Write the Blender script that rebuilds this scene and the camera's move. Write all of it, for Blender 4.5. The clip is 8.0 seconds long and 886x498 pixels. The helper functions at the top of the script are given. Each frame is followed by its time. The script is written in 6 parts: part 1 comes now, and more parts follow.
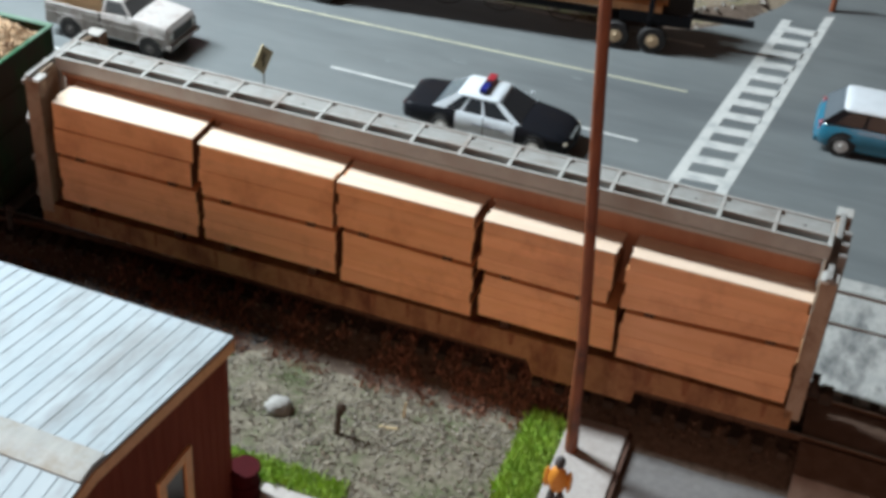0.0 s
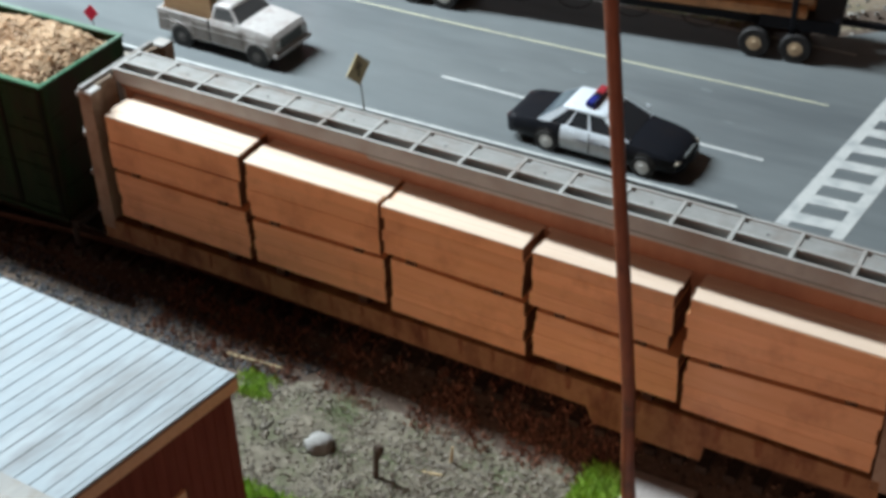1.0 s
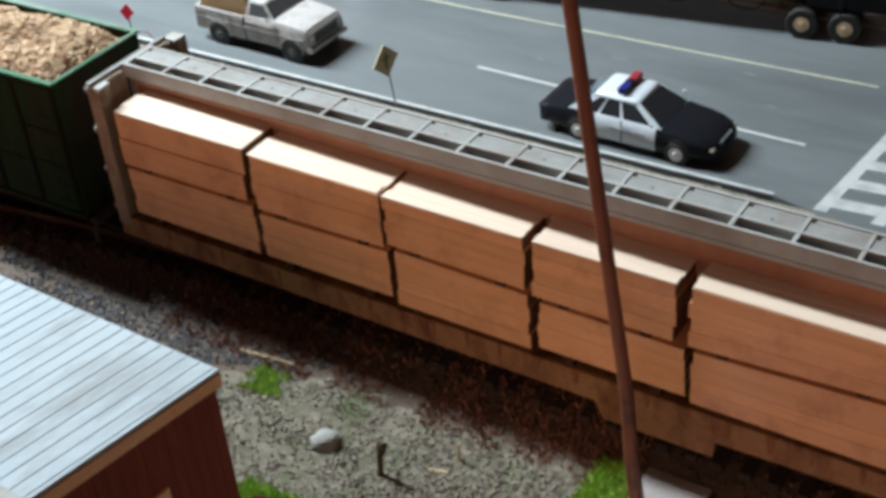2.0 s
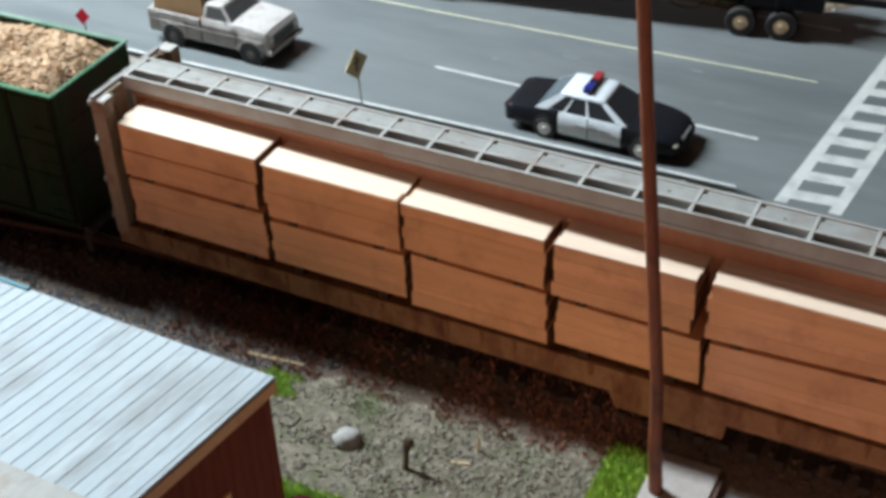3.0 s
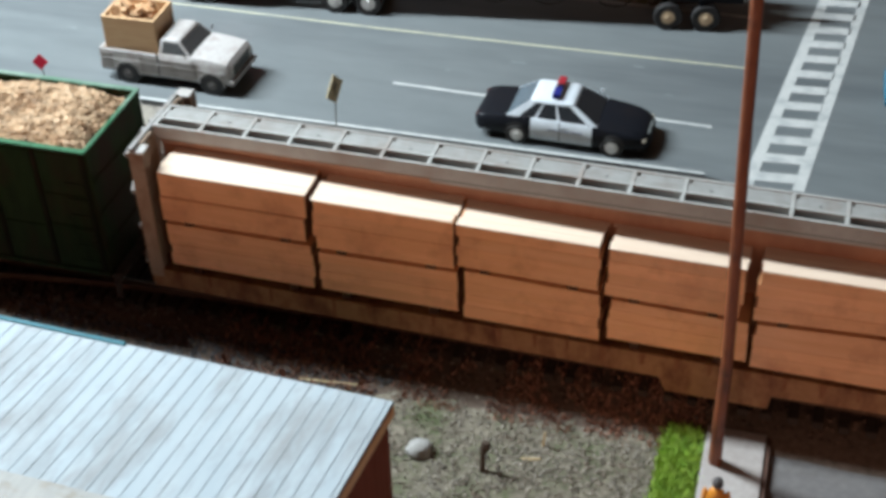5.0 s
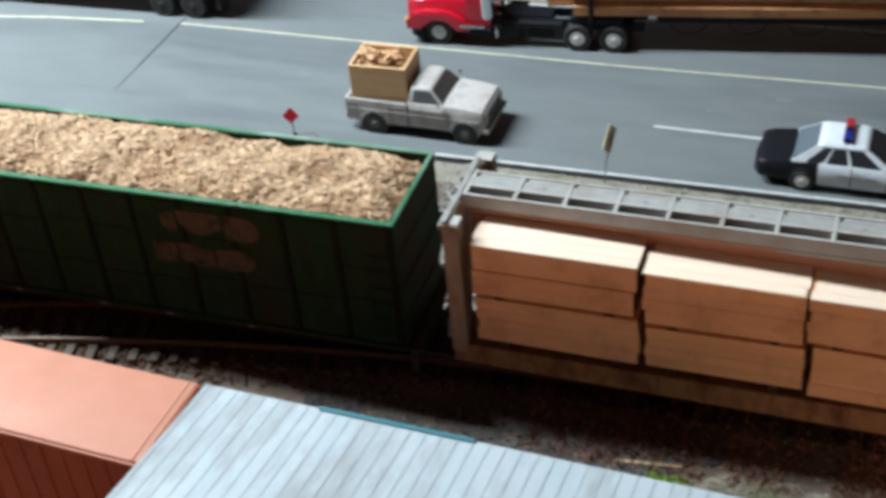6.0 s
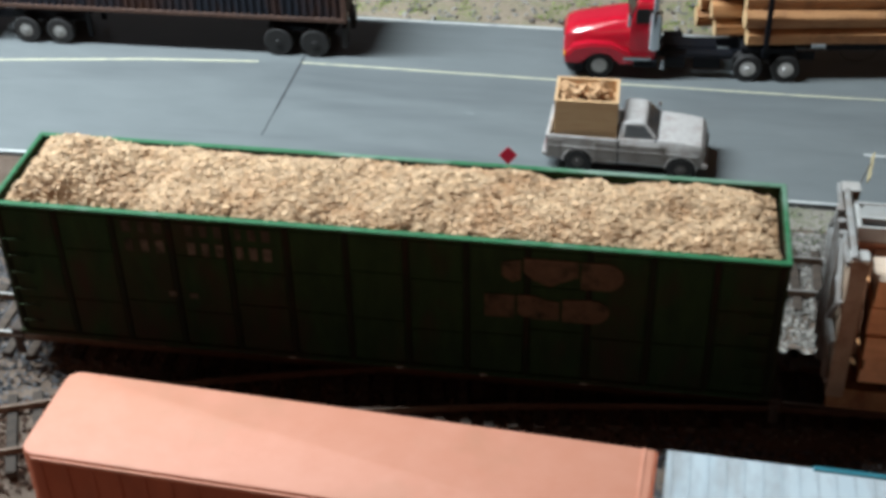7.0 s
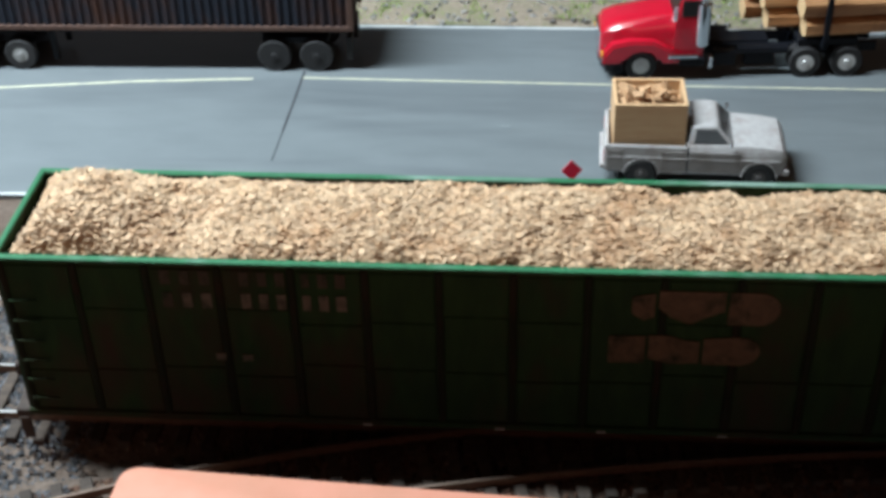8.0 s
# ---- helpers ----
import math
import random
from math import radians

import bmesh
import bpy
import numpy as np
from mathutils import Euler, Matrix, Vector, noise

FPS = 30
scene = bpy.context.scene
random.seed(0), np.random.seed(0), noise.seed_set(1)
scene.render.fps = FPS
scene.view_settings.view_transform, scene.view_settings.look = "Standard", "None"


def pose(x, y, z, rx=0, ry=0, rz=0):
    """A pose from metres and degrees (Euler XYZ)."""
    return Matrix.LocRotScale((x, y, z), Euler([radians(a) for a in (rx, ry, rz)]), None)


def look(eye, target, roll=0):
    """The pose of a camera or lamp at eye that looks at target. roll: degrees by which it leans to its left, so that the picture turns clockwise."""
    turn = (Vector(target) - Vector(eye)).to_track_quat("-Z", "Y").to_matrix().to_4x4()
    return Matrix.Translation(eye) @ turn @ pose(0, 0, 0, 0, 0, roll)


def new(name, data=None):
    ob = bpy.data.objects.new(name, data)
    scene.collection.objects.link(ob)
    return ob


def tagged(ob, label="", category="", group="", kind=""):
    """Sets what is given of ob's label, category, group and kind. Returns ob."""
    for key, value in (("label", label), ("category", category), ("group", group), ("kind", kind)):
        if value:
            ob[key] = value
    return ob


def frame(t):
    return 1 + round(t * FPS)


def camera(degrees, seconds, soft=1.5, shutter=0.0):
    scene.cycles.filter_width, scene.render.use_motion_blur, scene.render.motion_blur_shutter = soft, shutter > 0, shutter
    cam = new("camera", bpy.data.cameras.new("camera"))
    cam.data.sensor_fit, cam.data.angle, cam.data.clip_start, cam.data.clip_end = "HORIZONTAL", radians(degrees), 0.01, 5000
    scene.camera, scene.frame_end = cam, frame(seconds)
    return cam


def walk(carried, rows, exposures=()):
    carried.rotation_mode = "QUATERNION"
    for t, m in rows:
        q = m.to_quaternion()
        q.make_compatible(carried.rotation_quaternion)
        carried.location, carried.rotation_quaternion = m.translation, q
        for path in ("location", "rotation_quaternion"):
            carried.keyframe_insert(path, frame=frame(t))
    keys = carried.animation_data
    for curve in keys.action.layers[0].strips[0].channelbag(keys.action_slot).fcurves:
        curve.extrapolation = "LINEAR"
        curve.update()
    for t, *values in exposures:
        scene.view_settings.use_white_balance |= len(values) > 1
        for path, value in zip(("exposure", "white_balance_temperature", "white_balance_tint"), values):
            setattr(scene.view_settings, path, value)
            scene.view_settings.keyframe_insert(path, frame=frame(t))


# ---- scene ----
# lengths below are in millimetres of the 1:87 layout and are turned into metres
MM = 0.001


def aim(x, y, z, yaw, pitch, roll):
    """Camera pose from millimetres and degrees."""
    return pose(x * MM, y * MM, z * MM, 90 + pitch, 0, yaw) @ pose(0, 0, 0, 0, 0, roll)


cam = camera(36.16, 8.0, soft=3.8, shutter=0.25)
PATH = [
    (0.0, aim(386.28, -457.52, 243.90, 17.143, -35.699, 4.320)),
    (0.5, aim(398.13, -439.08, 240.55, 22.452, -35.998, 2.136)),
    (1.0, aim(415.62, -413.61, 233.93, 29.163, -35.998, -1.208)),
    (1.5, aim(431.24, -397.50, 225.25, 34.130, -35.538, -4.494)),
    (1.7, aim(436.32, -393.43, 225.17, 35.509, -35.654, -5.616)),
    (2.8, aim(411.00, -417.03, 236.54, 28.782, -36.574, -2.873)),
    (3.0, aim(404.28, -421.96, 241.45, 27.166, -37.054, -2.345)),
    (3.5, aim(387.99, -433.61, 244.97, 23.430, -37.178, -1.462)),
    (4.0, aim(376.83, -442.39, 251.89, 20.750, -37.688, -1.378)),
    (4.2, aim(371.41, -445.87, 255.45, 19.514, -37.952, -1.182)),
    (5.3, aim(332.36, -456.65, 270.19, 16.323, -38.205, -1.834)),
    (5.5, aim(316.90, -453.10, 274.43, 16.978, -38.663, -2.244)),
    (6.0, aim(283.76, -442.75, 265.41, 21.679, -37.709, -5.894)),
    (6.5, aim(224.73, -440.11, 263.57, 21.849, -37.866, -7.054)),
    (7.0, aim(132.38, -452.52, 252.50, 9.818, -36.282, -1.338)),
    (7.5, aim(104.95, -431.29, 235.00, 7.073, -35.505, -1.254)),
    (8.0, aim(82.39, -408.11, 221.08, 4.988, -35.454, -1.513)),
]
walk(cam, PATH, [(0.0, -0.03, 6560, 10), (0.5, -0.1, 6600, 10), (1.0, -0.17, 6500, 10), (1.7, -0.2, 6500, 10), (2.8, -0.1, 6500, 10), (4.2, -0.08, 6500, 10),
                 (5.5, -0.16, 6450, 10), (6.0, -0.38, 6450, 10), (6.5, -0.46, 6500, 10), (7.0, -0.70, 6500, 10), (7.5, -0.78, 6400, 10), (8.0, -0.66, 6200, 9)])
# ---- end of camera ----

# ---- light: a closed hobby room, one cool tube luminaire along the layout ----
world = bpy.data.worlds.new("room_dusk")
scene.world = world
world.use_nodes = True
world.node_tree.nodes["Background"].inputs[0].default_value = (0.9, 0.8, 0.7, 1)
world.node_tree.nodes["Background"].inputs[1].default_value = 0.01


def area(name, eye, target, sx, sy, watts, colour):
    """A lamp of sx by sy metres at eye, facing target."""
    d = bpy.data.lights.new(name, "AREA")
    d.shape, d.size, d.size_y, d.energy, d.color = "RECTANGLE", sx, sy, watts, colour
    o = new(name, d)
    o.matrix_world = look(eye, target)
    return o


# the long tube over the layout, its middle to the west, and two added fill lamps
area("tube_luminaire", (-0.37, -0.10, 0.62), (-0.37, -0.10, 0.0), 0.62, 0.05, 32.0, (0.83, 0.94, 1.0))
# added fills without a known source: faint cool north, warm south for near faces
area("north_cool_fill", (-0.50, 1.23, 0.60), (0.1, -0.1, 0.0), 1.06, 0.70, 0.5, (0.75, 0.86, 1.0))
area("south_warm_fill", (0.25, -1.43, 0.30), (0.1, -0.1, 0.0), 1.2, 0.66, 5.4, (1.0, 0.565, 0.41))
scene.view_settings.exposure = 0.0

# ---- materials ----


def mat(name, a, b, rough=0.7, grain=2.0, stretch=(1, 1, 1), bump=0.15, metal=0.0, stain=None, stain_size=25.0,
        stain_amount=0.5, stain_stretch=(1, 1, 1), spread=0.2, per_object=0.0, island=0.0, spec=0.5, coat=0.0):
    """Two-colour grain at a size in millimetres, a larger stain, fine relief."""
    m = bpy.data.materials.new(name)
    m.use_nodes = True
    nt = m.node_tree
    bsdf = nt.nodes["Principled BSDF"]
    tc = nt.nodes.new("ShaderNodeTexCoord")
    mp = nt.nodes.new("ShaderNodeMapping")
    mp.inputs["Scale"].default_value = stretch
    nt.links.new(tc.outputs["Object"], mp.inputs["Vector"])
    n1 = nt.nodes.new("ShaderNodeTexNoise")
    n1.inputs["Scale"].default_value = 1000.0 / grain
    n1.inputs["Detail"].default_value = 5
    n1.inputs["Roughness"].default_value = 0.65
    nt.links.new(mp.outputs[0], n1.inputs["Vector"])
    r1 = nt.nodes.new("ShaderNodeMapRange")
    r1.inputs[1].default_value, r1.inputs[2].default_value = 0.5 - spread, 0.5 + spread
    nt.links.new(n1.outputs[0], r1.inputs[0])
    mix = nt.nodes.new("ShaderNodeMix")
    mix.data_type = "RGBA"
    mix.inputs[6].default_value, mix.inputs[7].default_value = (*a, 1), (*b, 1)
    nt.links.new(r1.outputs[0], mix.inputs[0])
    col = mix.outputs[2]
    if stain:
        n2 = nt.nodes.new("ShaderNodeTexNoise")
        n2.inputs["Scale"].default_value = 1000.0 / stain_size
        n2.inputs["Detail"].default_value = 4
        n2.inputs["Roughness"].default_value = 0.7
        mp2 = nt.nodes.new("ShaderNodeMapping")
        mp2.inputs["Scale"].default_value = stain_stretch
        nt.links.new(tc.outputs["Object"], mp2.inputs["Vector"])
        nt.links.new(mp2.outputs[0], n2.inputs["Vector"])
        r2 = nt.nodes.new("ShaderNodeMapRange")
        r2.inputs[1].default_value, r2.inputs[2].default_value = 0.48, 0.68
        r2.inputs[4].default_value = stain_amount
        nt.links.new(n2.outputs[0], r2.inputs[0])
        m2 = nt.nodes.new("ShaderNodeMix")
        m2.data_type = "RGBA"
        m2.inputs[7].default_value = (*stain, 1)
        nt.links.new(r2.outputs[0], m2.inputs[0])
        nt.links.new(col, m2.inputs[6])
        col = m2.outputs[2]
    if per_object or island:
        hs = nt.nodes.new("ShaderNodeHueSaturation")
        mr = nt.nodes.new("ShaderNodeMapRange")
        if island:
            src = nt.nodes.new("ShaderNodeNewGeometry").outputs["Random Per Island"]
        else:
            src = nt.nodes.new("ShaderNodeObjectInfo").outputs["Random"]
        amount = island or per_object
        mr.inputs[3].default_value, mr.inputs[4].default_value = 1 - amount, 1 + amount
        nt.links.new(src, mr.inputs[0])
        nt.links.new(mr.outputs[0], hs.inputs["Value"])
        nt.links.new(col, hs.inputs["Color"])
        col = hs.outputs[0]
    nt.links.new(col, bsdf.inputs["Base Color"])
    bsdf.inputs["Roughness"].default_value = rough
    bsdf.inputs["Metallic"].default_value = metal
    bsdf.inputs["Specular IOR Level"].default_value = spec
    bsdf.inputs["Coat Weight"].default_value = coat
    bsdf.inputs["Coat Roughness"].default_value = 0.1
    if bump:
        bp = nt.nodes.new("ShaderNodeBump")
        bp.inputs["Strength"].default_value = 0.6
        bp.inputs["Distance"].default_value = bump * MM
        nt.links.new(n1.outputs[0], bp.inputs["Height"])
        nt.links.new(bp.outputs[0], bsdf.inputs["Normal"])
    return m


def plain(name, c, rough=0.5, metal=0.0, coat=0.0):
    d = tuple(v * 0.8 for v in c)
    return mat(name, c, d, rough, 3.0, bump=0.02, metal=metal, coat=coat, spread=0.35)


# long streaks along x: grime, plus bands of uneven sheen painted in
ASPHALT = mat("painted_asphalt", (0.121, 0.135, 0.139), (0.143, 0.158, 0.162), 0.40, 10.0, (0.4, 1, 1), 0.03, stain=(0.084, 0.094, 0.10),
              stain_size=26, stain_amount=0.75, stain_stretch=(0.11, 0.8, 1))
SCUFF = mat("pale_scuff", (0.13, 0.15, 0.155), (0.2, 0.22, 0.22), 0.6, 1.0, bump=0.02, stain=(0.09, 0.105, 0.11), stain_size=3, stain_amount=0.9)
ROADWHITE = mat("road_paint_white", (0.38, 0.39, 0.38), (0.50, 0.505, 0.49), 0.6, 1.5, bump=0.04, stain=(0.22, 0.24, 0.25), stain_size=6, stain_amount=0.65)
ROADYELLOW = mat("road_paint_yellow", (0.44, 0.43, 0.30), (0.53, 0.52, 0.39), 0.6, 1.5, bump=0.03, stain=(0.26, 0.27, 0.25), stain_size=7, stain_amount=0.75)
DARKSEAM = plain("dark_seam", (0.03, 0.03, 0.035), 0.9)
SOIL = mat("dirt_ground", (0.066, 0.046, 0.033), (0.135, 0.10, 0.077), 0.95, 1.6, bump=0.5, stain=(0.055, 0.032, 0.02), stain_size=30, stain_amount=0.7)
STONE = mat("gravel_stone", (0.11, 0.10, 0.09), (0.26, 0.245, 0.22), 0.9, 1.0, bump=0.1, island=0.55)
BALLAST = mat("ballast_stone", (0.052, 0.033, 0.023), (0.128, 0.088, 0.063), 0.9, 1.0, bump=0.1, island=0.6, stain=(0.065, 0.032, 0.018), stain_size=40, stain_amount=0.8)
VERGE = mat("verge_gravel_bed", (0.15, 0.135, 0.11), (0.26, 0.235, 0.20), 0.95, 1.3, bump=0.4, stain=(0.09, 0.11, 0.05), stain_size=14, stain_amount=0.7)
FARBED = mat("far_dirt_bed", (0.15, 0.118, 0.083), (0.26, 0.21, 0.155), 0.95, 1.6, bump=0.4, stain=(0.095, 0.125, 0.04), stain_size=26, stain_amount=0.8)
YARD = mat("yard_gravel_bed", (0.072, 0.061, 0.042), (0.188, 0.165, 0.124), 0.95, 2.4, bump=0.8, stain=(0.060, 0.078, 0.028), stain_size=14, stain_amount=0.85, spread=0.14)
PEBBLE = mat("yard_pebble", (0.112, 0.099, 0.077), (0.262, 0.236, 0.194), 0.9, 2.5, bump=0.1, island=0.42, stain=(0.095, 0.062, 0.036), stain_size=9, stain_amount=0.7)
STONEDARK = mat("sooty_ballast_stone", (0.032, 0.033, 0.038), (0.102, 0.103, 0.108), 0.9, 1.0, bump=0.1, island=0.6)
ENDTOP = mat("dull_grey_rail", (0.19, 0.187, 0.18), (0.26, 0.255, 0.245), 0.7, 3.0, bump=0.03, stain=(0.12, 0.075, 0.05), stain_size=8, stain_amount=0.6)
ENDGREY = mat("grimy_tan_post", (0.29, 0.212, 0.15), (0.38, 0.29, 0.215), 0.7, 3.0, (1, 1, 0.3), 0.03, stain=(0.17, 0.085, 0.045), stain_size=9, stain_amount=0.8)
DARKHUB = plain("grimy_dark_hub", (0.07, 0.06, 0.055), 0.6)
# grey base lightened to imitate a reflection on the pickup's panes
TINTGLASS = plain("grey_reflection_window", (0.075, 0.075, 0.076), 0.2, coat=0.3)
# brown lower panel colour that also puts shade on the pickup's flank
BANDGREY = mat("brown_flank_shade", (0.20, 0.178, 0.165), (0.27, 0.245, 0.228), 0.55, 2.0, bump=0.02, stain=(0.09, 0.06, 0.045), stain_size=8, stain_amount=0.6)
CREST = mat("pale_plaster", (0.24, 0.25, 0.245), (0.34, 0.34, 0.325), 0.8, 4.0, bump=0.3, stain=(0.04, 0.044, 0.048), stain_size=14, stain_amount=0.95, stain_stretch=(1, 0.45, 1))
CONCRETE = mat("pale_concrete", (0.30, 0.275, 0.26), (0.38, 0.355, 0.335), 0.8, 1.5, bump=0.06, stain=(0.22, 0.19, 0.175), stain_size=14, stain_amount=0.5)
PAVE = mat("grey_pavement", (0.110, 0.105, 0.105), (0.146, 0.139, 0.135), 0.7, 2.0, bump=0.06, stain=(0.08, 0.068, 0.062), stain_size=22, stain_amount=0.7)
BROWNCREST = mat("brown_plaster", (0.105, 0.062, 0.043), (0.165, 0.108, 0.08), 0.85, 4.0, bump=0.3, stain=(0.07, 0.035, 0.022), stain_size=20, stain_amount=0.8)
GRASS = mat("static_grass", (0.19, 0.34, 0.04), (0.36, 0.49, 0.085), 0.8, 3.0, bump=0, island=0.35)
WEED = mat("dead_weed", (0.17, 0.075, 0.047), (0.295, 0.15, 0.10), 0.9, 3.0, bump=0, island=0.5)
FARGREEN = mat("far_grass_green", (0.15, 0.235, 0.04), (0.27, 0.35, 0.09), 0.9, 1.0, bump=0, island=0.35)
MOSS = mat("moss_green", (0.07, 0.12, 0.03), (0.14, 0.19, 0.06), 0.9, 1.0, bump=0.2, island=0.3)
RAIL = mat("rusty_rail", (0.13, 0.075, 0.05), (0.2, 0.13, 0.09), 0.45, 1.0, metal=0.5, bump=0.02)
RAILTOP = plain("polished_railhead", (0.62, 0.60, 0.57), 0.42, 0.9)
DULLHEAD = mat("dull_rusty_railhead", (0.10, 0.062, 0.042), (0.19, 0.14, 0.11), 0.55, 2.0, (0.2, 1, 1), 0.02, metal=0.5)
REDBROWNSTONE = mat("dark_red_brown_ballast", (0.042, 0.021, 0.013), (0.105, 0.060, 0.040), 0.95, 1.0, bump=0.1, island=0.6, stain=(0.02, 0.013, 0.011), stain_size=22, stain_amount=0.8, spec=0.2)
TIE = mat("creosoted_tie", (0.022, 0.016, 0.012), (0.06, 0.042, 0.03), 0.9, 0.8, (0.2, 1, 1), 0.1, per_object=0.4)
LUMBER = mat("pine_lumber", (0.78, 0.38, 0.162), (0.88, 0.475, 0.235), 0.40, 1.3, (0.06, 1, 1), 0.05, stain=(0.48, 0.19, 0.075), stain_size=13,
             stain_amount=0.55, per_object=0.07, spec=0.8)
# paler than LUMBER so that the pack tops look strongly lit
LITLUMBERTOP = mat("lit_tone_top_board", (0.63, 0.49, 0.375), (0.71, 0.58, 0.465), 0.42, 1.3, (0.06, 1, 1), 0.05, per_object=0.05, spec=0.8)
# dark brown stands in for the shade in the gaps between packs
LUMBERENDSHADE = mat("lumber_end_shade", (0.15, 0.058, 0.026), (0.22, 0.095, 0.045), 0.7, 1.0, bump=0.06)
STICKER = plain("dark_sticker_wood", (0.06, 0.025, 0.012), 0.8)
CARWHITE = mat("faded_white_steel", (0.30, 0.30, 0.285), (0.39, 0.39, 0.375), 0.65, 3.0, bump=0.03, stain=(0.17, 0.095, 0.06), stain_size=12, stain_amount=0.45)
# orange-brown holds both rust and warm light bounced off the lumber
CHORDWALL = mat("rust_and_bounce_wall", (0.315, 0.142, 0.078), (0.385, 0.19, 0.112), 0.7, 3.0, (1, 1, 0.3), 0.03, stain=(0.22, 0.10, 0.06), stain_size=22, stain_amount=0.6, stain_stretch=(1, 1, 0.4))
CARTAN = mat("rust_streaked_sill", (0.262, 0.127, 0.052), (0.345, 0.18, 0.08), 0.75, 3.0, bump=0.03, stain=(0.125, 0.036, 0.012), stain_size=10, stain_amount=0.95, stain_stretch=(1, 1, 0.45))
PLATEGREY = mat("dull_grey_plate", (0.21, 0.21, 0.20), (0.27, 0.27, 0.26), 0.7, 3.0, bump=0.03, stain=(0.15, 0.10, 0.075), stain_size=9, stain_amount=0.4)
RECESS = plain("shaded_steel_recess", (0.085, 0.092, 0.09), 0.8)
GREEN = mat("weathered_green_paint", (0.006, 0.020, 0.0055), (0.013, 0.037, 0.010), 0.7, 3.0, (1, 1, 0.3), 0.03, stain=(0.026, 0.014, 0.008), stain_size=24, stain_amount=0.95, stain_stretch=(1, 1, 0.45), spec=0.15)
RIBDARK = mat("dark_green_rib", (0.006, 0.009, 0.004), (0.012, 0.015, 0.008), 0.8, 3.0, (1, 1, 0.3), 0.03, stain=(0.022, 0.011, 0.006), stain_size=16, stain_amount=0.8, spec=0.12)
# green brightened to carry the light on the rim; pale stain is wear
GREENRIM = mat("lit_worn_green_rim", (0.012, 0.085, 0.034), (0.02, 0.13, 0.052), 0.5, 2.0, bump=0.03, stain=(0.24, 0.30, 0.265), stain_size=48, stain_amount=0.8)
FADEDARK = mat("grimy_lettering_paint", (0.034, 0.027, 0.020), (0.052, 0.042, 0.031), 0.8, 1.2, bump=0, stain=(0.010, 0.017, 0.009), stain_size=3.5, stain_amount=1.0, spec=0.15)
LETTERING = mat("chalky_lettering_paint", (0.078, 0.066, 0.052), (0.118, 0.102, 0.082), 0.8, 1.6, bump=0, stain=(0.016, 0.018, 0.011), stain_size=4.0, stain_amount=0.95, spec=0.15)
FADED = mat("faded_lettering_paint", (0.062, 0.043, 0.027), (0.10, 0.068, 0.044), 0.8, 2.2, bump=0, stain=(0.014, 0.018, 0.01), stain_size=5.5, stain_amount=1.0, spec=0.15)
CHIP = mat("wood_chip", (0.345, 0.215, 0.115), (0.475, 0.335, 0.208), 0.75, 2.0, bump=0.03, island=0.32, stain=(0.27, 0.135, 0.058), stain_size=15, stain_amount=0.8)
UNDER = mat("grimy_underframe", (0.022, 0.016, 0.013), (0.05, 0.032, 0.022), 0.85, 2.0, bump=0.1)
WHEELSTEEL = mat("grimy_wheel_steel", (0.05, 0.035, 0.028), (0.1, 0.07, 0.05), 0.6, 2.0, metal=0.4, bump=0.05)
POLEWOOD = mat("stained_pole_wood", (0.15, 0.04, 0.014), (0.24, 0.075, 0.028), 0.55, 1.2, (1, 1, 0.06), 0.08, stain=(0.045, 0.014, 0.008), stain_size=14, stain_amount=0.9)
ROOFTIN = mat("weathered_tin_roof", (0.295, 0.345, 0.375), (0.35, 0.392, 0.415), 0.65, 5.0, (1, 0.2, 1), 0.03, stain=(0.155, 0.14, 0.128), stain_size=16, stain_amount=0.55, stain_stretch=(1.5, 0.42, 1), spec=0.3)
ROOFRIB = mat("roof_batten", (0.22, 0.265, 0.29), (0.29, 0.33, 0.355), 0.7, 3.0, bump=0.02, stain=(0.13, 0.115, 0.10), stain_size=14, stain_amount=0.6, stain_stretch=(1.3, 0.3, 1))
CREAM = mat("cream_board", (0.25, 0.25, 0.24), (0.32, 0.315, 0.295), 0.7, 2.0, (1, 0.15, 1), 0.05, stain=(0.2, 0.16, 0.115), stain_size=9, stain_amount=0.8)
TEAL = plain("teal_paint", (0.018, 0.13, 0.165), 0.5)
SIDING = mat("brown_board_siding", (0.17, 0.043, 0.028), (0.22, 0.062, 0.04), 0.85, 2.0, (1, 1, 0.1), 0.05, per_object=0.06, spec=0.12)
TRIMORANGE = mat("tan_wood_trim", (0.70, 0.36, 0.16), (0.80, 0.46, 0.225), 0.55, 2.0, bump=0.04)
GLASSDARK = plain("dark_window", (0.010, 0.009, 0.009), 0.3)
# one orange in two copies: paler for the lit roof, deeper for shaded flanks
TOPLITORANGE = mat("top_lit_orange_paint", (0.40, 0.165, 0.105), (0.43, 0.19, 0.128), 0.6, 6.0, bump=0.015, stain=(0.32, 0.16, 0.098), stain_size=45, stain_amount=0.7, spec=0.3)
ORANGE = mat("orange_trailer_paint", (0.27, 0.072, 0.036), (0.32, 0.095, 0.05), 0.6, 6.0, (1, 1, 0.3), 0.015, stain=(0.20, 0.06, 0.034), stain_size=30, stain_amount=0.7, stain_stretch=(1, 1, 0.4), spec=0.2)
# pale blue-grey base colour stands in for sky mirrored in the rear glass
REARGLASS = plain("sky_reflection_tint", (0.10, 0.13, 0.155), 0.15, coat=0.4)
DOORTEXT = plain("pale_blue_lettering", (0.34, 0.37, 0.43), 0.5)
WINDOWBLUE = plain("car_window", (0.024, 0.027, 0.031), 0.1, coat=0.4)
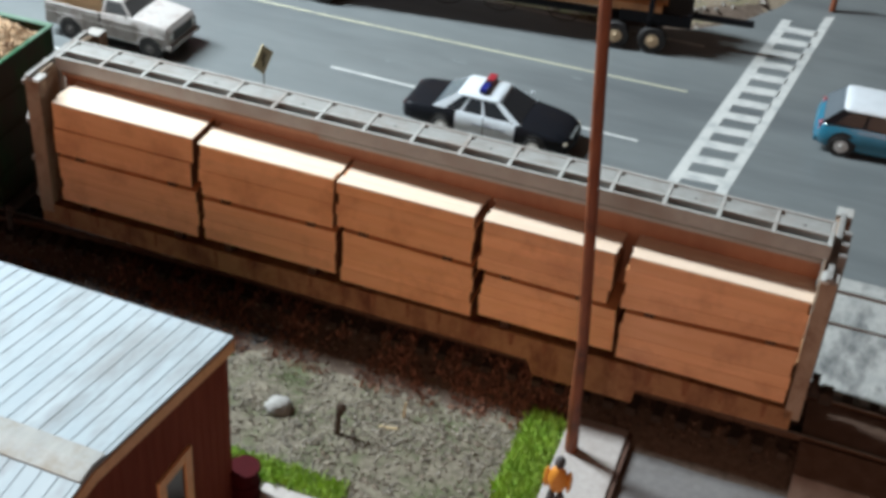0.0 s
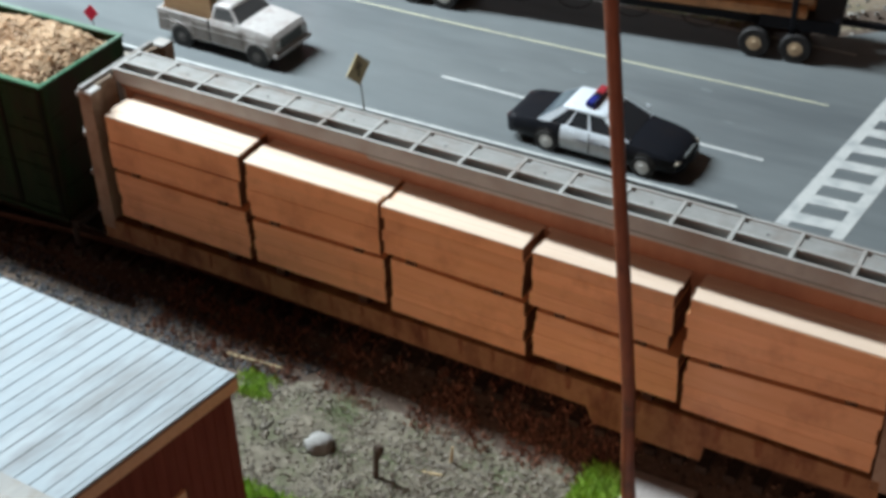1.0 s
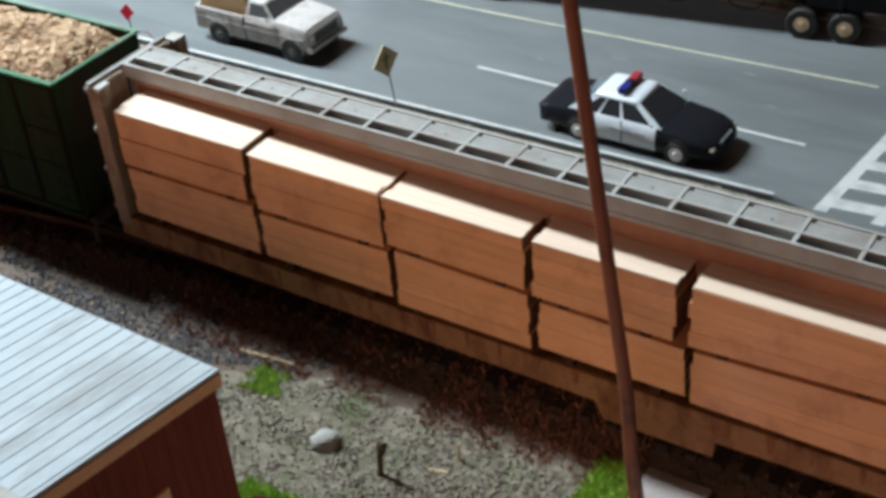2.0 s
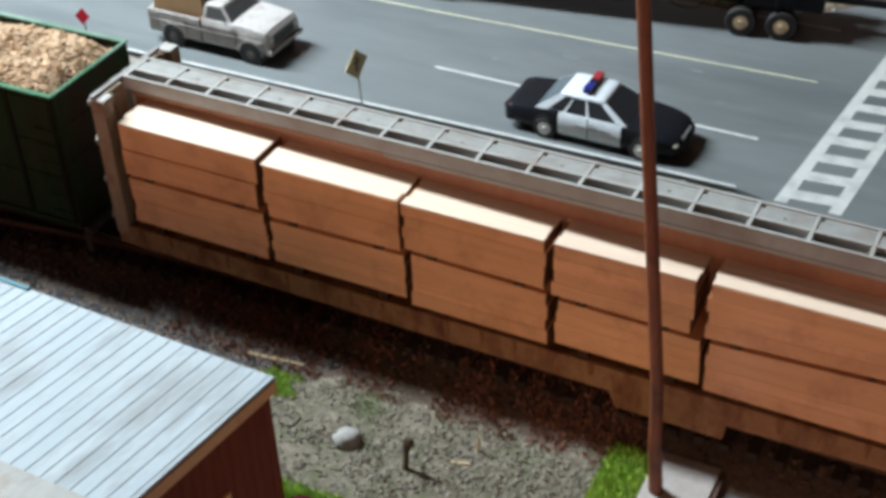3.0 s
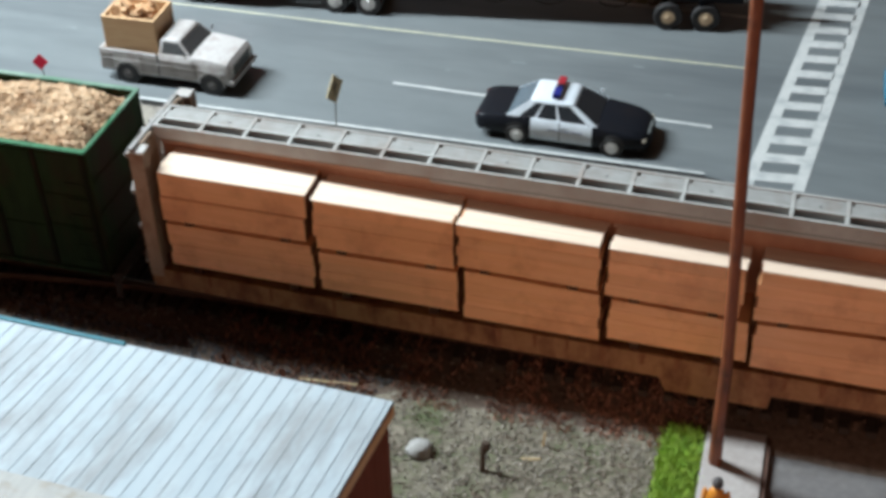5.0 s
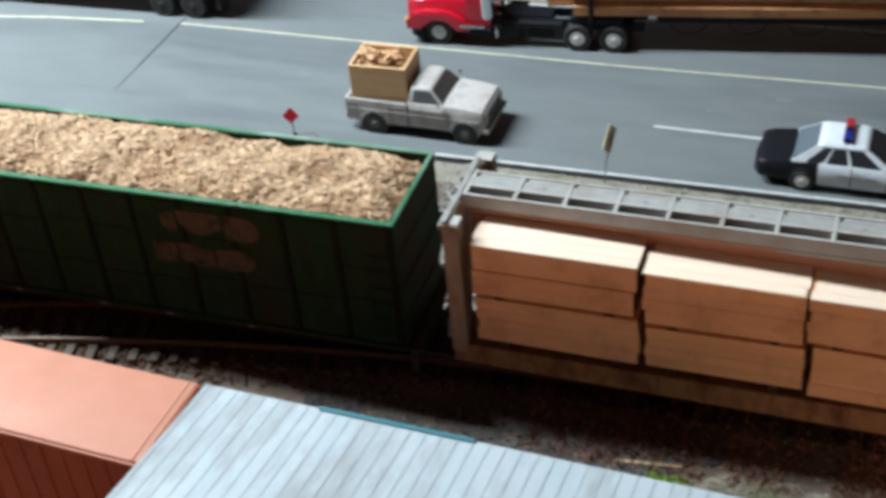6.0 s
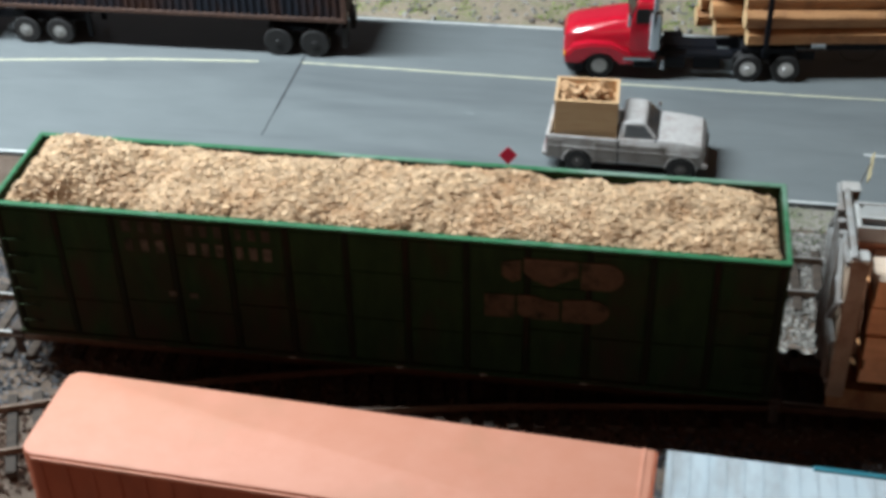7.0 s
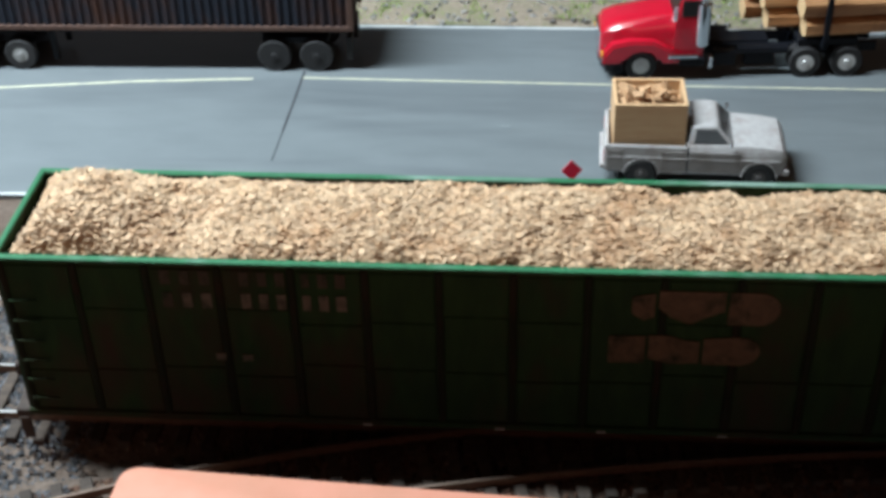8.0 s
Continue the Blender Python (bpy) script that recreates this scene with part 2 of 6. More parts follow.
BLACKPAINT = mat("black_paint", (0.008, 0.009, 0.012), (0.006, 0.007, 0.010), 0.42, 3.0, bump=0.02, spec=0.14, stain=(0.012, 0.010, 0.010), stain_size=9, stain_amount=0.4)
WHITEPAINT = plain("white_paint", (0.60, 0.64, 0.68), 0.3, coat=0.3)
REDPAINT = plain("gloss_red_paint", (0.46, 0.006, 0.022), 0.25, coat=0.6)
BLUEPAINT = plain("gloss_blue_paint", (0.014, 0.15, 0.24), 0.25, coat=0.6)
SILVER = mat("weathered_silver_paint", (0.335, 0.315, 0.304), (0.42, 0.396, 0.382), 0.55, 2.0, bump=0.02, metal=0.05, stain=(0.22, 0.175, 0.15), stain_size=7, stain_amount=0.6)
TYRE = plain("rubber_tyre", (0.014, 0.013, 0.013), 0.75)
RIM = plain("silver_rim", (0.58, 0.57, 0.55), 0.45, 0.2)
RIMRUST = mat("dusty_hub", (0.45, 0.33, 0.2), (0.55, 0.42, 0.27), 0.6, 1.0, bump=0.03)
CHROME = plain("chrome", (0.75, 0.77, 0.8), 0.12, 1.0)
REDLENS = plain("red_lens", (0.30, 0.02, 0.03), 0.3, coat=0.3)
TAILLENS = plain("dull_tail_lens", (0.04, 0.008, 0.009), 0.3)
BLUELENS = plain("blue_lens", (0.012, 0.018, 0.17), 0.25, coat=0.4)
AMBER = plain("amber_lens", (0.7, 0.3, 0.03), 0.2)
BEIGELAMP = plain("beige_lamp_lens", (0.42, 0.37, 0.30), 0.3)
HEADLAMP = plain("headlamp_lens", (0.7, 0.72, 0.7), 0.15)
PLY = mat("plywood", (0.53, 0.32, 0.165), (0.60, 0.395, 0.215), 0.6, 1.5, (0.15, 1, 1), 0.03)
LOG = mat("peeled_log", (0.33, 0.142, 0.05), (0.48, 0.25, 0.105), 0.65, 2.0, (0.08, 1, 1), 0.25, per_object=0.3, stain=(0.15, 0.062, 0.026), stain_size=9, stain_amount=0.7)
LOGEND = mat("cut_log_end", (0.50, 0.32, 0.155), (0.62, 0.43, 0.235), 0.8, 1.0, bump=0.05)
SPLIT = mat("split_firewood", (0.34, 0.175, 0.08), (0.53, 0.33, 0.175), 0.75, 1.2, bump=0.1, per_object=0.3)
CONTBLUE = mat("rusted_dark_container", (0.014, 0.017, 0.026), (0.022, 0.026, 0.036), 0.6, 2.0, (1, 1, 0.3), 0.04, stain=(0.075, 0.032, 0.018), stain_size=14, stain_amount=0.8, stain_stretch=(1, 1, 0.35), spec=0.2)
RUSTDARK = mat("dark_rust_streak", (0.17, 0.058, 0.022), (0.27, 0.12, 0.052), 0.8, 2.0, (1, 1, 0.4), 0.05)
RUSTRAIL = mat("rusty_bottom_rail", (0.052, 0.026, 0.018), (0.092, 0.044, 0.028), 0.75, 2.0, bump=0.05)
SIGNYELLOW = mat("faded_yellow_sign", (0.42, 0.335, 0.175), (0.50, 0.415, 0.235), 0.6, 2.0, bump=0.02)
SIGNSYMBOL = plain("faded_sign_symbol", (0.17, 0.14, 0.075), 0.7)
SIGNRED = plain("red_sign", (0.62, 0.014, 0.045), 0.5)
WIRE = plain("grey_wire", (0.28, 0.28, 0.28), 0.5, 0.5)
ROCK = mat("pale_boulder", (0.20, 0.195, 0.185), (0.28, 0.275, 0.26), 0.9, 1.2, bump=0.2)
STUMP = mat("dark_stump", (0.032, 0.02, 0.013), (0.07, 0.048, 0.03), 0.9, 0.8, bump=0.2)
STRAW = mat("dry_straw", (0.4, 0.3, 0.16), (0.5, 0.4, 0.24), 0.8, 2.0, bump=0.02)
SHIRT = plain("figurine_orange", (0.62, 0.24, 0.02), 0.6)
TROUSER = plain("figurine_grey", (0.05, 0.045, 0.045), 0.7)
BARREL = mat("dark_red_drum", (0.05, 0.004, 0.006), (0.035, 0.003, 0.005), 0.8, 3.0, bump=0.02, spec=0.1)
WALLPAINT = mat("warm_room_wall", (0.33, 0.27, 0.22), (0.37, 0.3, 0.25), 0.85, 40.0, bump=0.1)
CEILPAINT = mat("room_ceiling_paint", (0.28, 0.25, 0.22), (0.33, 0.29, 0.26), 0.9, 40.0, bump=0.1)
FLOORPAINT = mat("room_floor_boards", (0.2, 0.12, 0.07), (0.28, 0.17, 0.1), 0.6, 30.0, (0.1, 1, 1), bump=0.2)

# ---- mesh helpers, all in millimetres ----


def B():
    return bmesh.new()


def box(bm, x0, x1, y0, y1, z0, z1, bev=0.0, seg=1, m=None):
    """An axis-aligned block between two corners, its edges rounded by bev."""
    vs = [bm.verts.new((x, y, z)) for z in (z0, z1) for y in (y0, y1) for x in (x0, x1)]
    fs = [bm.faces.new([vs[i] for i in f]) for f in ((0, 2, 3, 1), (4, 5, 7, 6), (0, 1, 5, 4), (2, 6, 7, 3), (0, 4, 6, 2), (1, 3, 7, 5))]
    if bev:
        es = list({e for f in fs for e in f.edges})
        got = bmesh.ops.bevel(bm, geom=es, offset=bev, segments=seg, affect="EDGES", profile=0.6)
        vs = list({v for f in got["faces"] for v in f.verts} | {v for v in vs if v.is_valid})
    if m is not None:
        bmesh.ops.transform(bm, matrix=m, verts=vs)
    return vs


def cyl(bm, p0, p1, r0, r1=None, seg=12):
    """A capped round bar from p0 to p1."""
    r1 = r0 if r1 is None else r1
    p0, p1 = Vector(p0), Vector(p1)
    d = (p1 - p0).normalized()
    u = d.orthogonal().normalized()
    w = d.cross(u)
    rings = []
    for p, r in ((p0, r0), (p1, r1)):
        rings.append([bm.verts.new(p + r * (math.cos(a) * u + math.sin(a) * w)) for a in (2 * math.pi * i / seg for i in range(seg))])
    for i in range(seg):
        j = (i + 1) % seg
        bm.faces.new((rings[0][i], rings[0][j], rings[1][j], rings[1][i]))
    bm.faces.new(rings[0][::-1])
    bm.faces.new(rings[1])


def loft(bm, rings, cap=True):
    """Skin over rings of points; every ring has the same count."""
    vr = [[bm.verts.new(p) for p in ring] for ring in rings]
    n = len(vr[0])
    for a, b in zip(vr, vr[1:]):
        for i in range(n):
            j = (i + 1) % n
            bm.faces.new((a[i], a[j], b[j], b[i]))
    if cap:
        bm.faces.new(vr[0][::-1])
        bm.faces.new(vr[-1])


def prism(bm, pts, y0, y1, axis="y"):
    """A flat outline in x and z, drawn out along y (or in x and y along z)."""
    if axis == "y":
        loft(bm, [[(x, y0, z) for x, z in pts], [(x, y1, z) for x, z in pts]])
    elif axis == "z":
        loft(bm, [[(x, y, y0) for x, y in pts], [(x, y, y1) for x, y in pts]])
    else:
        loft(bm, [[(y0, y, z) for y, z in pts], [(y1, y, z) for y, z in pts]])


def finish(name, bm, mats, smooth):
    bmesh.ops.recalc_face_normals(bm, faces=bm.faces[:])
    bmesh.ops.scale(bm, vec=(MM, MM, MM), verts=bm.verts[:])
    me = bpy.data.meshes.new(name)
    bm.to_mesh(me)
    bm.free()
    for m in mats if isinstance(mats, (list, tuple)) else [mats]:
        me.materials.append(m)
    if smooth:
        me.shade_smooth()
        me.set_sharp_from_angle(angle=radians(35))
    return me


def part(name, bm, material, parent, label="", smooth=False, at=None):
    """Links a bmesh as one mesh object under a thing or a part."""
    ob = new(name, finish(name, bm, material, smooth))
    ob.parent = parent
    if at is not None:
        ob.matrix_basis = at
    return tagged(ob, label) if label else ob


def again(name, me, parent, m):
    """Another piece on a mesh that is already there."""
    ob = new(name, me)
    ob.parent = parent
    ob.matrix_basis = m
    return ob


def thing(name, m, label, category, group="", kind=""):
    ob = new(name)
    ob.empty_display_size = 0.01
    ob.matrix_basis = m
    return tagged(ob, label, category, group, kind)


def solo(name, bm, material, label, category, group="", kind="", m=None, smooth=False):
    ob = new(name, finish(name, bm, material, smooth))
    if m is not None:
        ob.matrix_basis = m
    return tagged(ob, label, category, group, kind)


def at(x, y, z=0.0, rz=0.0, rx=0.0, ry=0.0):
    return pose(x * MM, y * MM, z * MM, rx, ry, rz)


def scatter(name, count, spot, size, material, label, category, flat=0.7, seed=1, shape="stone", parent=None):
    """Very many small pieces as one mesh of loose islands. spot(rng) gives x, y, z."""
    rng = random.Random(seed)
    if shape == "stone":
        base = [(1, 0, 0), (-1, 0, 0), (0, 1, 0), (0, -1, 0), (0, 0, 1), (0, 0, -1)]
        tri = [(0, 2, 4), (2, 1, 4), (1, 3, 4), (3, 0, 4), (2, 0, 5), (1, 2, 5), (3, 1, 5), (0, 3, 5)]
    elif shape == "chip":
        base = [(x, y, z) for z in (-1, 1) for y in (-1, 1) for x in (-1, 1)]
        tri = [(0, 2, 3, 1), (4, 5, 7, 6), (0, 1, 5, 4), (2, 6, 7, 3), (0, 4, 6, 2), (1, 3, 7, 5)]
    else:
        base = [(-0.16, 0, 0), (0.16, 0, 0), (0, 0.1, 1.0), (0, 0.16, 0)]
        tri = [(0, 1, 2), (1, 3, 2), (3, 0, 2)]
    verts, faces = [], []
    while count > 0:
        p = spot(rng)
        count -= 1
        if p is None:
            continue
        s = rng.uniform(*size)
        if shape == "blade":
            m = Euler((rng.gauss(0, 0.35), rng.gauss(0, 0.35), rng.uniform(0, 6.28))).to_matrix()
            sc = (s, s, s)
        elif shape == "chip":
            m = Euler((rng.gauss(0, 0.3), rng.gauss(0, 0.3), rng.uniform(0, 6.28))).to_matrix()
            sc = (s, s * rng.uniform(0.35, 0.8), s * rng.uniform(0.1, 0.22))
        else:
            m = Euler((rng.uniform(0, 6.28), rng.gauss(0, 0.4), rng.uniform(0, 6.28))).to_matrix()
            sc = (s * rng.uniform(0.7, 1.3), s * rng.uniform(0.7, 1.2), s * flat)
        k = len(verts)
        for b in base:
            j = 1 + rng.uniform(-0.25, 0.25)
            v = m @ Vector((b[0] * sc[0] * j, b[1] * sc[1] * j, b[2] * sc[2]))
            verts.append(((p[0] + v.x) * MM, (p[1] + v.y) * MM, (p[2] + v.z) * MM))
        faces += [tuple(k + i for i in f) for f in tri]
    me = bpy.data.meshes.new(name)
    me.from_pydata(verts, [], faces)
    me.materials.append(material)
    ob = new(name, me)
    if parent:
        ob.parent = parent
    return tagged(ob, label, category, "", "stuff")

# ---- the setting: room, ground, road, tracks ----


MAIN = [(-420, -188), (-250, -175), (-120, -172.6), (-28, -172.4), (80, -172.4), (170, -172.4), (240, -172.9), (310, -173.7), (398, -175.0), (500, -179), (640, -188)]
SIDING_LINE = [(235, -172.9), (175, -174.0), (110, -181.6), (54, -192.4), (15, -203), (-16, -214.4), (-60, -233), (-150, -280), (-260, -345)]
BACK = [(-400, -120), (-100, -121), (200, -121.6), (420, -121.8), (640, -125)]


def off_line(pts, x):
    for (xa, ya), (xb, yb) in zip(pts, pts[1:]):
        if min(xa, xb) <= x <= max(xa, xb):
            return ya + (yb - ya) * (x - xa) / (xb - xa)
    return 1e9


def fbm(x, y, s, seed=0.0):
    return noise.fractal(Vector((x / s, y / s, seed)), 1.0, 2.0, 4)


def bank(d, flat, toe):
    """1 on the flat crown of an embankment, falling to 0 at its toe."""
    return max(0.0, min(1.0, (toe - abs(d)) / (toe - flat)))


def ground_z(x, y):
    """Height of the scenery sheet: track beds stand above the road and the yard."""
    z = -0.3 + 0.5 * fbm(x, y, 22.0, 3.1)
    if y > 42:
        z += 0.3 + 0.9 * fbm(x, y, 35.0, 7.7) + min(1.0, (y - 42) / 60) * 2.0
    main = bank(y + 173.0, 13, 26)
    rear = bank(y + 121.8, 15, 38 if y < -121.8 else 36)
    side = bank(y - off_line(SIDING_LINE, x), 13, 24) if x < 175 else 0.0
    z += max(6.0 * main, 4.2 * rear, 6.0 * side)
    if -76 < y < 41 or (x > 296 and 38 < y < 43 + (x - 300) * 0.85) or (x > 352 and (y > 38 or -102 < y < -70)) or (x > 350 and y < -203):
        z = -2.5
    return z


def room():
    x0, x1, y0, y1, z0, z1 = -1350, 1550, -1440, 1240, -900, 1300
    holes = {"wall_north": (-1030, 30, 250, 950), "wall_south": (-150, 1050, -40, 640)}
    for name, b, m in (("floor", (x0, x1, y0, y1, z0 - 60, z0), FLOORPAINT), ("ceiling", (x0, x1, y0, y1, z1, z1 + 60), CEILPAINT),
                       ("wall_west", (x0 - 80, x0, y0, y1, z0, z1), WALLPAINT), ("wall_east", (x1, x1 + 80, y0, y1, z0, z1), WALLPAINT),
                       ("wall_south", (x0 - 80, x1 + 80, y0 - 80, y0, z0, z1), WALLPAINT), ("wall_north", (x0 - 80, x1 + 80, y1, y1 + 80, z0, z1), WALLPAINT)):
        bm = B()
        if name in holes:
            xa, xb, za, zb = holes[name]
            box(bm, b[0], xa, *b[2:])
            box(bm, xb, b[1], *b[2:])
            box(bm, xa, xb, b[2], b[3], b[4], za)
            box(bm, xa, xb, b[2], b[3], zb, b[5])
        else:
            box(bm, *b)
        solo(name, bm, m, "plain warm painted surface of the hobby room", name.split("_")[0], kind="structure")
    # unseen framed openings, added in the walls to house the two fill lamps
    for name, (xa, xb, za, zb), y in (("window_1", holes["wall_north"], y1 + 40), ("window_2", holes["wall_south"], y0 - 40)):
        w = thing(name, at(0, 0), "unseen framed opening added to hold a fill lamp", "window", kind="structure")
        for b in ((xa, xa + 30, za, zb), (xb - 30, xb, za, zb), (xa + 30, xb - 30, za, za + 30), (xa + 30, xb - 30, zb - 30, zb)):
            bm = B()
            box(bm, b[0], b[1], y - 25, y + 25, b[2], b[3], 2)
            part("fill_opening_frame", bm, CEILPAINT, w)
    bm = B()
    box(bm, -900, 1100, -620, 640, -40, -8, 3)
    solo("layout_bench", bm, FLOORPAINT, "wooden bench board that carries the model layout", "bench", kind="structure")


def ground():
    bm = B()
    xs = [-700 + 6.0 * i for i in range(268)]
    ys = [-560 + 6.0 * j for j in range(184)]
    grid = [[bm.verts.new((x, y, ground_z(x, y))) for x in xs] for y in ys]
    for a, b in zip(grid, grid[1:]):
        for i in range(len(xs) - 1):
            bm.faces.new((a[i], a[i + 1], b[i + 1], b[i]))
    solo("ground", bm, SOIL, "brown dirt and fine gravel scenery of the model layout", "ground", kind="structure", smooth=True)


def road():
    def near(x):
        return -73.6 - (3.0 * max(0.0, 60 - x) / 140 if x < 60 else 0.0)
    bm = B()
    xs = [-700, -300, -160, -80, -20, 60, 150, 250, 328]
    edge = [(x, near(max(x, -160))) for x in xs] + [(341, -76.5), (351, -82), (356, -90), (358, -100)]
    prism(bm, edge + [(620, -102), (620, 500), (368, 500), (367, 118), (358, 92), (344, 68), (326, 52), (300, 44), (200, 41.5), (-700, 41.5)], -3.0, 0.0, "z")
    rd = solo("road", bm, ASPHALT, "grey painted asphalt road with side street and crosswalk", "road", kind="structure")

    def strip(name, pts, w, m, label):
        """A painted line of width w along points."""
        bm = B()
        for (xa, ya), (xb, yb) in zip(pts, pts[1:]):
            d = Vector((xb - xa, yb - ya)).normalized()
            n = Vector((-d.y, d.x)) * w / 2
            prism(bm, [(xa + n.x, ya + n.y), (xa - n.x, ya - n.y), (xb - n.x, yb - n.y), (xb + n.x, yb + n.y)], -0.05, 0.14, "z")
        return part(name, bm, m, rd, label)

    strip("yellow_line", [(0, 0), (90, -1.4), (190, -2.2), (336, 0)], 0.85, ROADYELLOW, "thin pale yellow centre line")
    strip("yellow_line", [(-17, -1.2), (-60, -4.6), (-112, -11.5), (-300, -38)], 1.05, ROADYELLOW, "thin pale yellow centre line, out of line at the seam")
    strip("edge_line", [(x, y + 1.0) for x, y in edge[1:9]], 1.25, ROADWHITE, "white edge line along the near verge")
    strip("edge_line", [(-300, 40.2), (335, 40.2)], 1.5, ROADWHITE, "white edge line along the far verge")
    strip("lane_dash", [(208.5, -40.8), (327, -43.4)], 1.4, ROADWHITE, "white lane line")
    strip("seam", [(0, 5), (-0.3, -16), (-0.8, -36)], 0.7, DARKSEAM, "dark joint across the road where two boards meet")
    strip("seam", [(-0.8, -36), (-1.2, -54)], 0.35, DARKSEAM, "faint lower end of the road joint")
    rng = random.Random(12)
    for x, y, l in ((251, -15.5, 7), (309.5, -25.5, 4), (142, -18.6, 2.5), (226, -27, 5), (70, -30, 6), (296, -8, 5)):
        bm = B()
        k = 9
        prism(bm, [(x + l * 0.5 * (1 + 0.3 * rng.uniform(-1, 1)) * math.cos(2 * math.pi * a / k), y + l * 0.13 * (1 + 0.4 * rng.uniform(-1, 1)) * math.sin(2 * math.pi * a / k)) for a in range(k)], -0.05, 0.05, "z")
        part("scuff", bm, SCUFF, rd, "pale scuff on the asphalt")
    # the crosswalk leans to the east as it goes north

    def cx(y, u):
        return 341.6 + 0.128 * (y + 68) + 20.4 * u
    y0, y1 = -75.5, 80.0
    for u0, u1 in ((0.0, 0.19), (0.81, 1.0)):
        bm = B()
        prism(bm, [(cx(y0, u0), y0), (cx(y0, u1), y0), (cx(y1, u1), y1 + (u1 > .5) * 13), (cx(y1, u0), y1 + (u0 > .5) * 10)], -0.05, 0.16, "z")
        part("crosswalk_edge", bm, ROADWHITE, rd, "white crosswalk border")
    for i in range(13):
        ya, w = -72.6 + 11.75 * i, 5.4
        bm = B()
        prism(bm, [(cx(ya, 0.19), ya), (cx(ya, 0.81), ya + 1.0), (cx(ya + w, 0.81), ya + w + 1.0), (cx(ya + w, 0.19), ya + w)], -0.05, 0.16, "z")
        part("crosswalk_bar", bm, ROADWHITE, rd)
    return rd


def bez(pts, n):
    """A smooth run of points through the given ones."""
    out = []
    p = [Vector(q) for q in pts]
    p = [2 * p[0] - p[1]] + p + [2 * p[-1] - p[-2]]
    for a, b, c, d in zip(p, p[1:], p[2:], p[3:]):
        for i in range(n):
            t = i / n
            out.append(0.5 * ((2 * b) + (c - a) * t + (2 * a - 5 * b + 4 * c - d) * t * t + (3 * b - a - 3 * c + d) * t ** 3))
    out.append(p[-2])
    return out


TIEMESH = []


def track(label, pts, base=6.0, ties=(0, 10 ** 9), pitch=6.6, head=RAILTOP):
    """Two rails on wooden ties along a run of points; railhead 3 mm over base."""
    t = thing("railway_track", at(0, 0, base), label, "railway track", kind="structure")
    line = bez(pts, 10)
    for side in (-1, 1):
        for nm, w, za, zb, m in (("rail", 0.8, 1.0, 2.95, RAIL), ("railhead", 0.7, 2.95, 3.05, head)):
            bm = B()
            rings = []
            for i, q in enumerate(line):
                d = (line[min(i + 1, len(line) - 1)] - line[max(i - 1, 0)]).normalized()
                n = Vector((-d.y, d.x))
                c = q.to_2d() + side * 8.25 * n
                rings.append([(c.x + n.x * s * w / 2, c.y + n.y * s * w / 2, z) for s, z in ((-1, za), (1, za), (1, zb), (-1, zb))])
            loft(bm, rings)
            part(nm, bm, m, t)
    if not TIEMESH:
        bm = B()
        box(bm, -1.35, 1.35, -15, 15, -1.2, 1.1, 0.2)
        TIEMESH.append(finish("tie", bm, TIE, False))
    run, k, nxt = 0.0, 0, 0.0
    rng = random.Random(len(pts))
    for a, b in zip(line, line[1:]):
        d = b - a
        while nxt <= run + d.length:
            q = a + d * ((nxt - run) / d.length)
            if ties[0] <= k < ties[1]:
                again("tie", TIEMESH[0], t, at(q.x, q.y, rng.uniform(-0.15, 0.1), math.degrees(math.atan2(d.y, d.x)) + rng.gauss(0, 1.2)))
            k += 1
            nxt += pitch
        run += d.length
    return t


def far_bed():
    """Tan scenery with a thin green cast beyond the road."""
    bm = B()
    rows = []
    for j in range(21):
        row = []
        for i in range(61):
            x, y = -260 + 640 * i / 60, 41.8 + 130 * j / 20
            on_road = x > 290 and y < 46 + (x - 300) * 0.85
            row.append(bm.verts.new((x, y, ground_z(x, y) + (0.35 + 0.25 * fbm(x, y, 7, 3.3) if not on_road else -1.0))))
        rows.append(row)
    for a, b in zip(rows, rows[1:]):
        for i in range(60):
            bm.faces.new((a[i], a[i + 1], b[i + 1], b[i]))
    solo("far_verge_bed", bm, FARBED, "tan dirt and moss beyond the road", "gravel", kind="structure", smooth=True)


def verge_bed():
    """Tan gravel strip between the road's edge and the rear track."""
    bm = B()
    rows = []
    for j in range(13):
        row = []
        for i in range(71):
            x, y = -60 + 408 * i / 70, -108 + 31.5 * j / 12
            up = 0.3 + 0.3 * fbm(x, y, 6, 5.2) if y > -104 + 3 * fbm(x, 0, 11, 2.8) else -1.5
            row.append(bm.verts.new((x, min(y, -75.6 - 3.0 * max(0.0, 60 - x) / 140), min(ground_z(x, min(y, -77)) + up, 0.3))))
        rows.append(row)
    for a, b in zip(rows, rows[1:]):
        for i in range(70):
            bm.faces.new((a[i], a[i + 1], b[i + 1], b[i]))
    solo("verge_bed", bm, VERGE, "tan gravel verge with patches of moss beside the road", "gravel", kind="structure", smooth=True)


def yard_rim(x):
    """North edge of the pale yard gravel; west of the twig it falls back to the shed."""
    return -197.8 + 3.0 * fbm(x, 0, 14, 8.8) - max(0.0, (258 - x) * 0.42)


